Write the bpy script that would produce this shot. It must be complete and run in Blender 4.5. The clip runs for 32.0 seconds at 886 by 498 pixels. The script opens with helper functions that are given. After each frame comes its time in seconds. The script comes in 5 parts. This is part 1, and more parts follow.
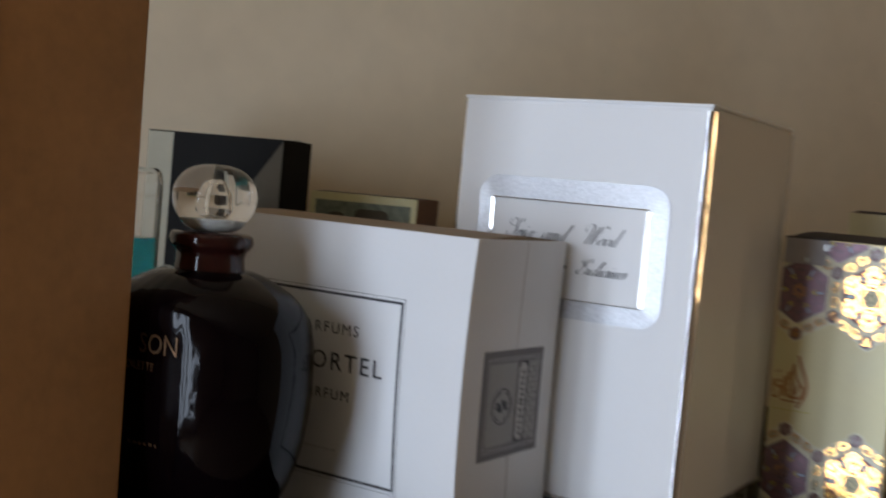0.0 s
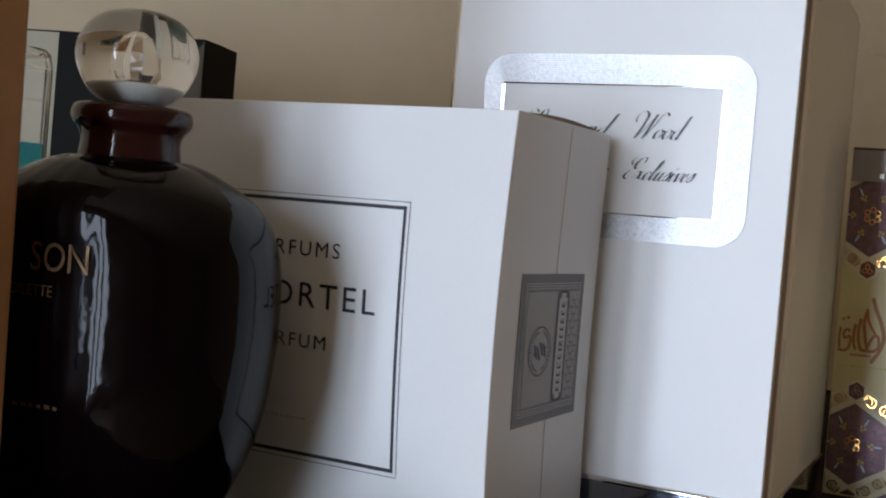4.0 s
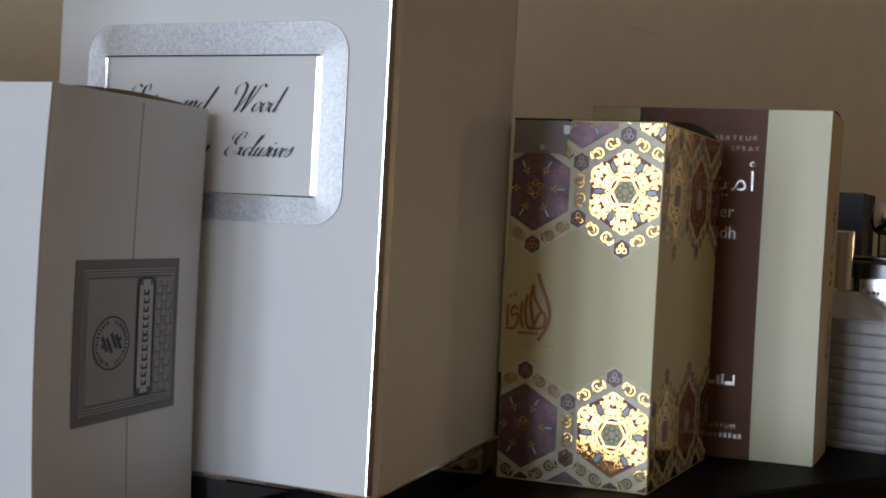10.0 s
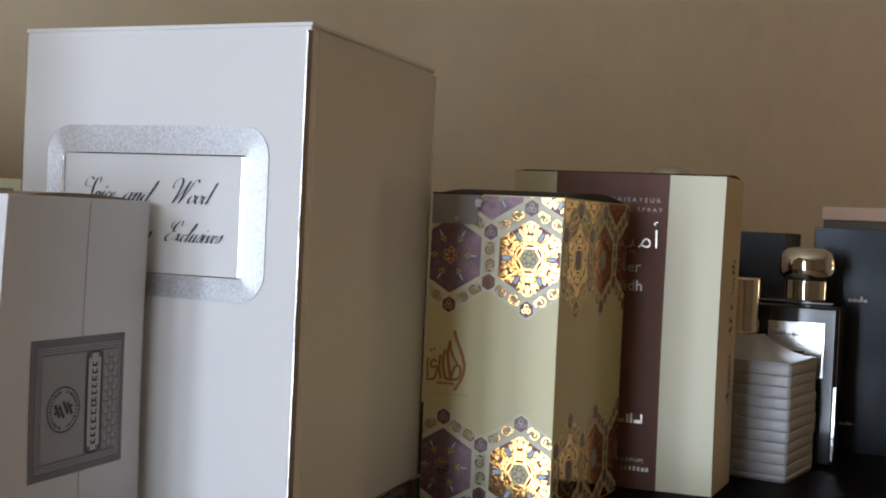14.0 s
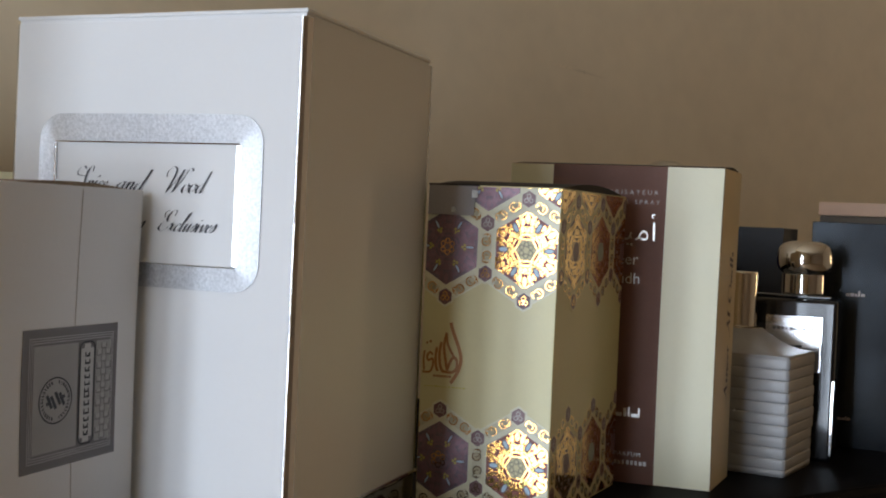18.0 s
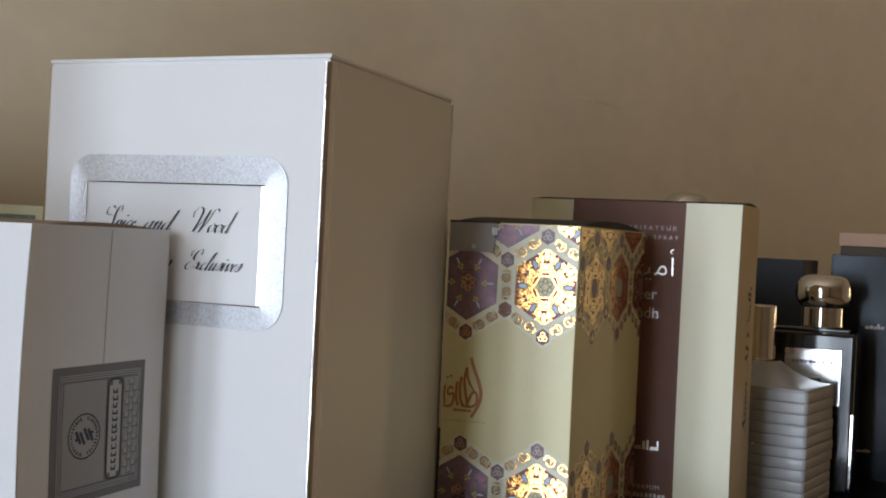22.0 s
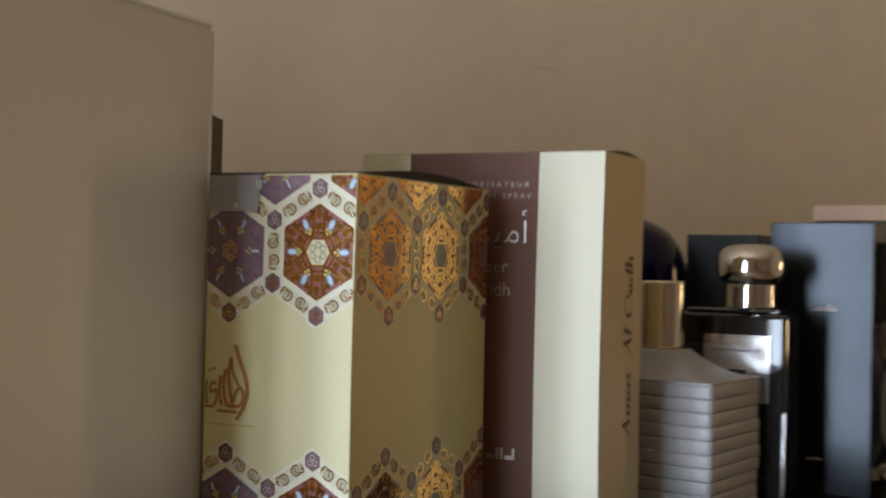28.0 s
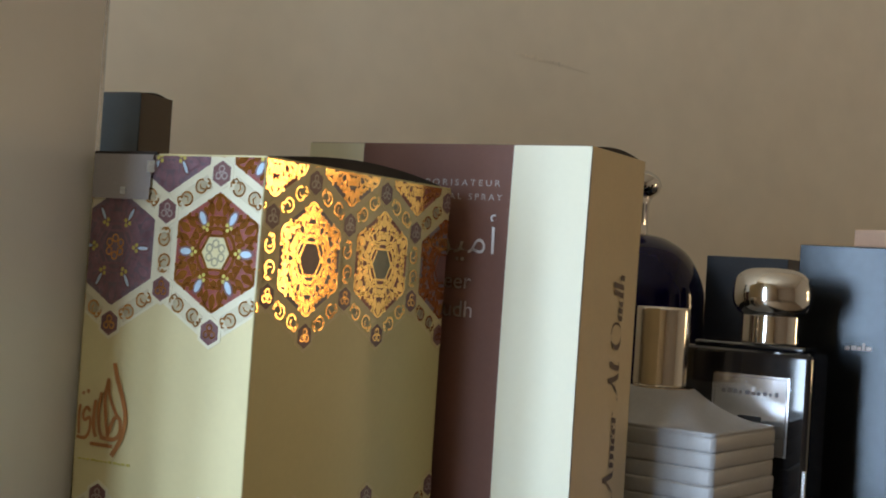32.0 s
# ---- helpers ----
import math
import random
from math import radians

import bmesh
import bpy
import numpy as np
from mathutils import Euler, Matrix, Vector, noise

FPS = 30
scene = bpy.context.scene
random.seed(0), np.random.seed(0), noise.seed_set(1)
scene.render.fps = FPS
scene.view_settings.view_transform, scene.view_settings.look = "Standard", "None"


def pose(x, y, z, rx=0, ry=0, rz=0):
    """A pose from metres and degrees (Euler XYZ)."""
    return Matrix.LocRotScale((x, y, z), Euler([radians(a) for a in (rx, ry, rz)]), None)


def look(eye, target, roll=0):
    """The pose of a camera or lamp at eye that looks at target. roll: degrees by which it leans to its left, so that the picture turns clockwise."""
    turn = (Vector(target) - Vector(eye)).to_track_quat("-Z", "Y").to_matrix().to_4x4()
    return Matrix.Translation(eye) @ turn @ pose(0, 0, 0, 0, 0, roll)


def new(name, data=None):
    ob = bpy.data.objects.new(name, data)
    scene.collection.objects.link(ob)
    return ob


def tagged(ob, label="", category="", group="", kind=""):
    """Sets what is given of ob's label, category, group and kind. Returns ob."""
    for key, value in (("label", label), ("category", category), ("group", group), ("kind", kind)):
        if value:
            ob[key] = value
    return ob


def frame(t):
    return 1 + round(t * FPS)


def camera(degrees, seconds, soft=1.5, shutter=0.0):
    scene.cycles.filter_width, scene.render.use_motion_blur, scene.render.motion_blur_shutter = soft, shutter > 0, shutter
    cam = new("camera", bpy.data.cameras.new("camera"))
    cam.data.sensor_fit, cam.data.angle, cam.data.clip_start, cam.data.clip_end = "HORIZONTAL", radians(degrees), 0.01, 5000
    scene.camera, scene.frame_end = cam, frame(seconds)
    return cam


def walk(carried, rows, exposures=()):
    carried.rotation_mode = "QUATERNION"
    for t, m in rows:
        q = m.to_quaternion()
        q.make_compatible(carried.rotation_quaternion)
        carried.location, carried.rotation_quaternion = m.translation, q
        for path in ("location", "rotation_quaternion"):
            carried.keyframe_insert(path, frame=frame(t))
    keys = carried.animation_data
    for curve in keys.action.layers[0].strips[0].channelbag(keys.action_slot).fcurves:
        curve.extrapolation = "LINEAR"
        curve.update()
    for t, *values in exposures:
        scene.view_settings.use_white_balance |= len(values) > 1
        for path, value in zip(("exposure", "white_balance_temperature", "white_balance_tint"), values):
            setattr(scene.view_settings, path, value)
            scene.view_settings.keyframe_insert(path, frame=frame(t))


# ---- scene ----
cam = camera(38.0, 32.0, soft=1.9, shutter=0.7)
PATH = [
    (0, (0.0071, -0.0855, 0.1405), (-0.9905, 1.6451, 0.0419), 5.18),
    (0.5, (-0.0081, -0.0282, 0.1366), (-1.1554, 1.6081, 0.0574), 4.32),
    (1, (-0.0328, -0.0094, 0.1231), (-1.2677, 1.5610, 0.0285), 4.19),
    (1.5, (-0.0665, 0.0182, 0.1063), (-1.2152, 1.6516, -0.0051), 4.41),
    (2, (-0.0850, 0.0340, 0.0999), (-1.0389, 1.7904, 0.0259), 3.67),
    (2.5, (-0.1109, 0.0283, 0.1002), (-0.9722, 1.8329, 0.0606), 5.14),
    (4.5, (-0.1006, 0.0253, 0.0830), (-0.8979, 1.8590, 0.0440), 4.74),
    (5, (-0.0890, 0.0324, 0.0866), (-0.8693, 1.8735, 0.0513), 4.87),
    (5.5, (-0.0732, 0.0368, 0.0855), (-0.8346, 1.8861, 0.0675), 4.97),
    (6, (-0.0629, 0.0500, 0.0836), (-0.8125, 1.9042, 0.0714), 4.07),
    (6.5, (-0.0672, 0.0534, 0.0820), (-0.8038, 1.9128, 0.0730), 4.49),
    (7, (-0.0686, 0.0600, 0.0806), (-0.8074, 1.9183, 0.0501), 4.12),
    (7.5, (-0.0691, 0.0536, 0.0798), (-0.8010, 1.9145, 0.0423), 4.28),
    (8, (-0.0494, 0.0690, 0.0801), (-0.7652, 1.9360, 0.0340), 3.50),
    (8.5, (-0.0418, 0.0757, 0.0861), (-0.7272, 1.9540, 0.0405), 3.55),
    (9, (-0.0381, 0.0780, 0.0875), (-0.6978, 1.9657, 0.0517), 3.35),
    (9.5, (-0.0340, 0.0802, 0.0873), (-0.6814, 1.9721, 0.0492), 3.37),
    (10, (-0.0286, 0.0848, 0.0884), (-0.6851, 1.9735, 0.0469), 3.02),
    (10.5, (-0.0430, 0.0812, 0.1076), (-0.7030, 1.9683, 0.0507), 3.62),
    (11, (-0.0340, 0.0890, 0.1260), (-0.6993, 1.9727, 0.0312), 2.64),
    (11.5, (-0.0063, 0.0676, 0.1516), (-0.6749, 1.9472, 0.0100), 1.32),
    (12, (0.0129, 0.0455, 0.1514), (-0.6591, 1.9244, 0.0172), 1.36),
    (12.5, (0.0263, 0.0396, 0.1402), (-0.6457, 1.9208, 0.0420), 1.22),
    (13, (0.0265, 0.0417, 0.1280), (-0.6432, 1.9246, 0.0493), 1.49),
    (13.5, (0.0235, 0.0350, 0.1210), (-0.6412, 1.9205, 0.0625), 2.31),
    (15.5, (0.0190, 0.0482, 0.1075), (-0.6258, 1.9413, 0.0886), 2.76),
    (16, (0.0248, 0.0509, 0.1020), (-0.6244, 1.9423, 0.0722), 2.33),
    (16.5, (0.0185, 0.0574, 0.1008), (-0.6076, 1.9564, 0.0618), 2.56),
    (17, (0.0148, 0.0573, 0.1007), (-0.6225, 1.9525, 0.0531), 2.61),
    (17.5, (0.0120, 0.0500, 0.1023), (-0.6245, 1.9454, 0.0545), 2.77),
    (18, (0.0183, 0.0412, 0.1123), (-0.6285, 1.9334, 0.0764), 2.59),
    (18.5, (0.0187, 0.0415, 0.1130), (-0.6328, 1.9322, 0.0832), 2.44),
    (19, (0.0174, 0.0426, 0.1113), (-0.6388, 1.9316, 0.0807), 2.47),
    (19.5, (0.0194, 0.0410, 0.1128), (-0.6386, 1.9294, 0.0787), 2.36),
    (20, (0.0184, 0.0343, 0.1135), (-0.6360, 1.9240, 0.0875), 2.79),
    (20.5, (0.0194, 0.0342, 0.1193), (-0.6530, 1.9176, 0.0928), 2.71),
    (21, (0.0198, 0.0311, 0.1192), (-0.6650, 1.9102, 0.1061), 2.58),
    (21.5, (0.0217, 0.0314, 0.1185), (-0.6654, 1.9096, 0.1049), 2.89),
    (22, (0.0226, 0.0327, 0.1194), (-0.6613, 1.9121, 0.1136), 2.73),
    (22.5, (0.0184, 0.0372, 0.1165), (-0.6605, 1.9185, 0.1114), 2.47),
    (23, (0.0169, 0.0371, 0.1158), (-0.6671, 1.9164, 0.1084), 2.49),
    (23.5, (0.0171, 0.0323, 0.1191), (-0.6664, 1.9119, 0.1046), 2.49),
    (24, (0.0165, 0.0263, 0.1194), (-0.6694, 1.9049, 0.1143), 2.47),
    (24.5, (0.0194, 0.0271, 0.1179), (-0.6684, 1.9051, 0.1129), 2.29),
    (26.5, (0.0295, 0.0220, 0.1199), (-0.6556, 1.9009, 0.1003), 2.54),
    (27, (0.0361, 0.0259, 0.1167), (-0.6174, 1.9161, 0.1116), 2.80),
    (27.5, (0.0765, 0.0806, 0.1118), (-0.5829, 1.9682, 0.1570), 1.33),
    (27.6, (0.0804, 0.0972, 0.1137), (-0.5819, 1.9840, 0.1507), 1.71),
    (28, (0.0926, 0.1881, 0.1010), (-0.7243, 2.0135, 0.1218), 1.30),
    (28.5, (0.0996, 0.2554, 0.1020), (-0.8508, 2.0150, 0.0776), 0.55),
    (29, (0.1132, 0.2680, 0.1047), (-0.9059, 1.9889, 0.1139), 0.78),
    (29.5, (0.1022, 0.2758, 0.1009), (-0.8986, 2.0073, 0.1117), 2.24),
    (30, (0.0967, 0.2763, 0.1037), (-0.8674, 2.0284, 0.1280), 3.13),
    (30.5, (0.0943, 0.2874, 0.1007), (-0.8321, 2.0595, 0.1350), 3.69),
    (31, (0.0935, 0.2841, 0.1019), (-0.8020, 2.0719, 0.1470), 3.84),
    (31.5, (0.0920, 0.2832, 0.1013), (-0.7963, 2.0745, 0.1481), 3.60),
    (32, (0.0858, 0.2828, 0.1014), (-0.7983, 2.0763, 0.1425), 3.75),
]
EXPOSURES = [(0, -0.5, 6650, 16), (1, -0.15, 6650, 16), (2, 0.0, 6700, 16), (2.5, 0.05, 6700, 16), (4.5, -0.5, 6600, 16), (6, -0.84, 6550, 16), (8, -0.90, 6650, 16), (10, -0.75, 6750, 16), (11, -0.75, 6800, 16), (12, -0.55, 6800, 16), (16, -0.3, 6850, 15), (24.5, -0.25, 6850, 15), (27, -0.25, 6750, 14), (28, 0.07, 6700, 15), (28.5, 0.36, 6700, 14), (30, 0.30, 6500, 11), (32, 0.28, 6200, 10)]
walk(cam, [(t, look(eye, target, roll)) for t, eye, target, roll in PATH], EXPOSURES)

# ---- light ----
world = bpy.data.worlds.new("world")
scene.world = world
world.use_nodes = True
sky = world.node_tree.nodes.new("ShaderNodeTexSky")
sky.sky_type, sky.sun_disc = "NISHITA", False
sky.sun_elevation, sky.sun_rotation = radians(35), radians(160)
world.node_tree.links.new(sky.outputs[0], world.node_tree.nodes["Background"].inputs[0])
world.node_tree.nodes["Background"].inputs[1].default_value = 0.1

# the room stands askew to the boxes: u runs along the wall, w towards it
ROOM = Matrix(((0.574, -0.819, 0, 0), (0.819, 0.574, 0, 0), (0, 0, 1, 0), (0, 0, 0, 1)))
TABLE = -0.011
FLOOR, CEIL = -0.93, 1.55
U0, U1, W0, W1 = -2.0, 2.6, -4.0, 0.76
WIN1 = (-0.87, -0.03, -0.75, 0.88)    # w from, w to, z from, z to: in the wall at U0
WIN2 = (-0.06, 0.075, -0.06, 0.36)      # in the wall at U1


def window_lamp(name, u, box, colour, power, turn):
    w0, w1, z0, z1 = box
    data = bpy.data.lights.new(name, "AREA")
    data.shape, data.size, data.size_y = "RECTANGLE", w1 - w0, z1 - z0
    data.color, data.energy = colour, power
    ob = new(name, data)
    ob.matrix_world = ROOM @ pose(u, (w0 + w1) / 2, (z0 + z1) / 2, 90, 0, turn)
    return ob


window_lamp("daylight_window", U0 + 0.02, WIN1, (0.69, 0.86, 1.055), 73.0, -90)
window_lamp("sunlit_window", U1 - 0.02, WIN2, (1.0, 0.69, 0.34), 2.4, 90)

# ---- materials ----


def material(name, colour, rough=0.6, metal=0.0, vary=0.08, scale=60.0, bump=0.0, bump_scale=400.0, coat=0.0, spec=0.5, island=0.0):
    """Principled surface whose colour and gloss drift at two scales, with a fine relief."""
    m = bpy.data.materials.new(name)
    m.use_nodes = True
    nt = m.node_tree
    b = nt.nodes["Principled BSDF"]
    b.inputs["Roughness"].default_value = rough
    b.inputs["Metallic"].default_value = metal
    b.inputs["Coat Weight"].default_value = coat
    b.inputs["Coat Roughness"].default_value = 0.08
    b.inputs["Specular IOR Level"].default_value = spec
    co = nt.nodes.new("ShaderNodeTexCoord")
    big, fine = nt.nodes.new("ShaderNodeTexNoise"), nt.nodes.new("ShaderNodeTexNoise")
    big.inputs["Scale"].default_value, fine.inputs["Scale"].default_value = scale, scale * 14
    big.inputs["Detail"].default_value = 4
    mix = nt.nodes.new("ShaderNodeMix")
    mix.data_type, mix.blend_type = "FLOAT", "MIX"
    mix.inputs[0].default_value = 0.35
    nt.links.new(co.outputs["Object"], big.inputs["Vector"])
    nt.links.new(co.outputs["Object"], fine.inputs["Vector"])
    nt.links.new(big.outputs["Fac"], mix.inputs[2])
    nt.links.new(fine.outputs["Fac"], mix.inputs[3])
    ramp = nt.nodes.new("ShaderNodeValToRGB")
    lo = [max(0.0, c * (1 - vary)) for c in colour]
    hi = [min(1.0, c * (1 + vary)) for c in colour]
    ramp.color_ramp.elements[0].position, ramp.color_ramp.elements[1].position = 0.3, 0.7
    ramp.color_ramp.elements[0].color, ramp.color_ramp.elements[1].color = (*lo, 1), (*hi, 1)
    nt.links.new(mix.outputs[0], ramp.inputs[0])
    nt.links.new(ramp.outputs[0], b.inputs["Base Color"])
    gloss = nt.nodes.new("ShaderNodeMapRange")
    gloss.inputs["To Min"].default_value, gloss.inputs["To Max"].default_value = max(0.02, rough - 0.06), min(1, rough + 0.08)
    nt.links.new(big.outputs["Fac"], gloss.inputs["Value"])
    nt.links.new(gloss.outputs[0], b.inputs["Roughness"])
    if bump:
        rel, bm_ = nt.nodes.new("ShaderNodeTexNoise"), nt.nodes.new("ShaderNodeBump")
        rel.inputs["Scale"].default_value, rel.inputs["Detail"].default_value = bump_scale, 3
        bm_.inputs["Strength"].default_value, bm_.inputs["Distance"].default_value = bump, 0.0005
        nt.links.new(co.outputs["Object"], rel.inputs["Vector"])
        nt.links.new(rel.outputs["Fac"], bm_.inputs["Height"])
        nt.links.new(bm_.outputs[0], b.inputs["Normal"])
    return m


def glass(name, colour=(1, 1, 1), rough=0.02, ior=1.5):
    m = bpy.data.materials.new(name)
    m.use_nodes = True
    b = m.node_tree.nodes["Principled BSDF"]
    b.inputs["Base Color"].default_value = (*colour, 1)
    b.inputs["Transmission Weight"].default_value = 1.0
    b.inputs["Roughness"].default_value = rough
    b.inputs["IOR"].default_value = ior
    return m


WALL = material("wall_paint", (0.78, 0.645, 0.455), 0.75, vary=0.07, scale=3.5, bump=0.25, bump_scale=120)
# wall paint toned dark, so that glass and foil reflect a dim room
DIMMED_WALL = material("dimmed_unseen_wall", (0.40, 0.285, 0.18), 0.75, vary=0.08, scale=3.5, bump=0.25, bump_scale=120)
# wall paint toned darker and warmer, to tint the light bounced onto the boxes
BOUNCE_WALL = material("bounce_wall_paint", (0.58, 0.425, 0.265), 0.75, vary=0.06, scale=3.5, bump=0.25, bump_scale=120)
CEILING = material("ceiling_paint", (0.80, 0.655, 0.46), 0.85, vary=0.04, scale=2.0)
FLOORING = material("floor_wood", (0.30, 0.20, 0.115), 0.45, vary=0.25, scale=6.0)
TRIM = material("white_trim", (0.72, 0.70, 0.66), 0.4, vary=0.04, scale=8)
BLACK_TOP = material("black_lacquer", (0.005, 0.004, 0.004), 0.5, vary=0.4, scale=14, bump=0.25, bump_scale=900, spec=0.035)
WHITE_CARD = material("white_card", (0.80, 0.80, 0.80), 0.42, vary=0.015, scale=40, bump=0.10, bump_scale=900)
WHITE_GLOSS = material("white_coated_card", (0.82, 0.82, 0.82), 0.40, vary=0.012, scale=30, bump=0.05, bump_scale=700, coat=0.05)
CREASE = material("card_crease", (0.52, 0.49, 0.46), 0.6, vary=0.06)
CARD_INSIDE = material("raw_card_inside", (0.28, 0.205, 0.14), 0.85, vary=0.15, scale=120)
# near-black tone carries the shade of the gap at the tucked flap
SHADED_INSIDE = material("shaded_card_inside", (0.03, 0.022, 0.02), 0.8, vary=0.2, scale=120)
SILVER_FOIL = material("silver_foil", (0.78, 0.78, 0.78), 0.24, 1.0, vary=0.10, scale=160, bump=0.5, bump_scale=2600)
MIRROR_FOIL = material("mirror_foil", (0.80, 0.79, 0.78), 0.07, 1.0, vary=0.04, scale=50, bump=0.14, bump_scale=110)
# mirror foil with the dark reflection of the dresser top put into its colour
DARKENED_MIRROR = material("darkened_mirror_foil", (0.27, 0.29, 0.35), 0.06, 1.0, vary=0.10, scale=60, bump=0.14, bump_scale=110)
GREY_PRINT = material("grey_print", (0.185, 0.172, 0.178), 0.5, vary=0.05, scale=90)
MID_PRINT = material("mid_grey_print", (0.40, 0.39, 0.38), 0.5, vary=0.06, scale=150)
PALE_PRINT = material("pale_grey_print", (0.55, 0.54, 0.53), 0.5, vary=0.05, scale=120)
BLACK_PRINT = material("black_print", (0.022, 0.022, 0.026), 0.45, vary=0.1, scale=200)
SCRIPT_INK = material("script_ink", (0.05, 0.05, 0.06), 0.4, vary=0.1, scale=200)
CREAM = material("cream_card", (0.73, 0.665, 0.37), 0.38, vary=0.03, scale=40, bump=0.06, bump_scale=900)
PALE_CREAM = material("pale_cream_card", (0.78, 0.745, 0.54), 0.42, vary=0.02, scale=40, bump=0.06, bump_scale=900)
BROWN_CARD = material("brown_card", (0.180, 0.086, 0.062), 0.5, vary=0.07, scale=40, bump=0.06, bump_scale=900, spec=0.25)
GOLD_CARD = material("gold_tan_card", (0.68, 0.55, 0.33), 0.4, vary=0.05, scale=40, bump=0.06, bump_scale=900)
BROWN_INK = material("brown_ink", (0.10, 0.06, 0.045), 0.5, vary=0.1, scale=200)
FRAME_CREAM = material("pattern_cream", (0.78, 0.75, 0.56), 0.36, vary=0.03, scale=60)
STAR_RED = material("pattern_red", (0.26, 0.058, 0.038), 0.36, vary=0.25, scale=420)
STAR_BLUE = material("pattern_violet", (0.190, 0.134, 0.165), 0.36, vary=0.25, scale=420)
MEDAL = material("pattern_plum", (0.18, 0.085, 0.085), 0.36, vary=0.15, scale=300)
OLIVE = material("pattern_olive", (0.30, 0.28, 0.19), 0.4, vary=0.12, scale=300)
GOLD_FOIL = material("gold_foil", (0.82, 0.43, 0.13), 0.09, 1.0, vary=0.15, scale=300, bump=0.07, bump_scale=900)
# gold foil that catches no light, its dullness put into a violet tone
UNLIT_FOIL = material("unlit_foil_line", (0.27, 0.16, 0.19), 0.30, 0.55, vary=0.3, scale=300, bump=0.35, bump_scale=1500)
# CREAM for the carton's sides, their warm dim light put into the colour
SHADED_CREAM = material("shaded_cream_card", (0.60, 0.515, 0.24), 0.36, vary=0.04, scale=40, bump=0.06, bump_scale=900)
SCUFFED_PANEL = material("grey_beige_card", (0.36, 0.33, 0.25), 0.8, vary=0.05, scale=50, spec=0.0)
WHITE_PRINT = material("white_ink", (0.86, 0.86, 0.86), 0.4, vary=0.03, scale=200)
PLATE = material("polished_label_plate", (0.84, 0.84, 0.84), 0.12, 1.0, vary=0.04, scale=90)
# FRAME_CREAM for the sides, with the same warm shade in its colour
SHADED_FRAME = material("shaded_pattern_cream", (0.64, 0.54, 0.29), 0.36, vary=0.04, scale=60)
SATIN_INK = material("satin_silver_ink", (0.62, 0.58, 0.54), 0.3, 0.9, vary=0.06, scale=200)
GREY_BROWN = material("grey_brown_card", (0.15, 0.125, 0.10), 0.6, vary=0.08, scale=50)
# pale tone for the bright reflections in thick faceted glass
GLASS_GLINT = material("glass_glint_pale", (0.52, 0.54, 0.60), 0.25, vary=0.12, scale=300, coat=0.5)
DARK_OLIVE = material("dark_olive_filling", (0.05, 0.055, 0.018), 0.4, vary=0.4, scale=300)
LEAF_TAN = material("pattern_tan_leaf", (0.47, 0.405, 0.255), 0.38, vary=0.2, scale=600)
BAND = material("pattern_tan_band", (0.66, 0.62, 0.44), 0.38, vary=0.06, scale=200)
LABEL_FOIL = material("pressed_silver_foil", (0.64, 0.65, 0.67), 0.43, 1.0, vary=0.26, scale=1100, bump=0.10, bump_scale=3600)
DIM_INK = material("dull_silver_ink", (0.42, 0.36, 0.33), 0.4, 0.4, vary=0.08, scale=200)
PETAL = material("pattern_pale_blue", (0.50, 0.66, 0.80), 0.35, vary=0.06, scale=300)
BUD = material("pattern_yellow", (0.62, 0.55, 0.12), 0.35, vary=0.08, scale=300)
ORANGE_INK = material("burnt_orange_ink", (0.43, 0.18, 0.045), 0.38, vary=0.06, scale=150)
SEAL = material("clear_grey_seal", (0.33, 0.31, 0.31), 0.18, vary=0.06, scale=60, coat=0.4)
HOLO = material("seal_hologram", (0.75, 0.85, 0.9), 0.15, 0.8, vary=0.3, scale=900)
DARK_GLASS = material("dark_plum_glass", (0.0030, 0.0012, 0.0016), 0.04, vary=0.3, scale=20, bump=0.4, bump_scale=70, spec=0.15)
NECK_GLASS = material("amber_neck_glass", (0.040, 0.010, 0.008), 0.07, vary=0.3, scale=50, spec=0.4)
CLEAR = glass("clear_glass")
HOLLOW = glass("air_in_glass", ior=0.667)
RIB = material("pale_ribbed_glass", (0.36, 0.355, 0.355), 0.45, vary=0.10, scale=60, coat=0.10)
TEAL = glass("teal_liquid", (0.0, 0.20, 0.25), 0.02, 1.33)
# milky tone for what the ball refracts in its lower third
MILKY_PLUG = material("milky_refraction", (0.80, 0.79, 0.72), 0.6, vary=0.1, scale=200)
GOLD_INK = material("gold_ink", (0.13, 0.065, 0.025), 0.35, 0.5, vary=0.08, scale=200)
CHROME = material("polished_chrome", (0.71, 0.70, 0.68), 0.09, 1.0, vary=0.03, scale=60)
GOLD_METAL = material("pale_gold_metal", (0.73, 0.69, 0.62), 0.14, 1.0, vary=0.04, scale=60)
BLACK_GLASS = material("black_glass", (0.008, 0.008, 0.010), 0.05, vary=0.2, scale=30, coat=0.6)
BLUE_BLACK = material("blue_black_card", (0.022, 0.026, 0.030), 0.20, 0.7, vary=0.45, scale=26, bump=0.12, bump_scale=140)
NAVY_CARD = material("navy_card", (0.020, 0.024, 0.034), 0.4, vary=0.2, scale=30)
COBALT = material("cobalt_glass", (0.003, 0.002, 0.027), 0.06, vary=0.15, scale=30, spec=0.3)
SALMON = material("salmon_card", (0.84, 0.58, 0.43), 0.5, vary=0.06, scale=40)
CHARCOAL = material("charcoal_card", (0.010, 0.009, 0.008), 0.6, vary=0.15, scale=60, spec=0.06)
TAUPE = material("taupe_card", (0.105, 0.090, 0.068), 0.8, vary=0.08, scale=60, spec=0.04)
PALE_CARD = material("pale_grey_card", (0.42, 0.42, 0.39), 0.4, vary=0.05, scale=50)
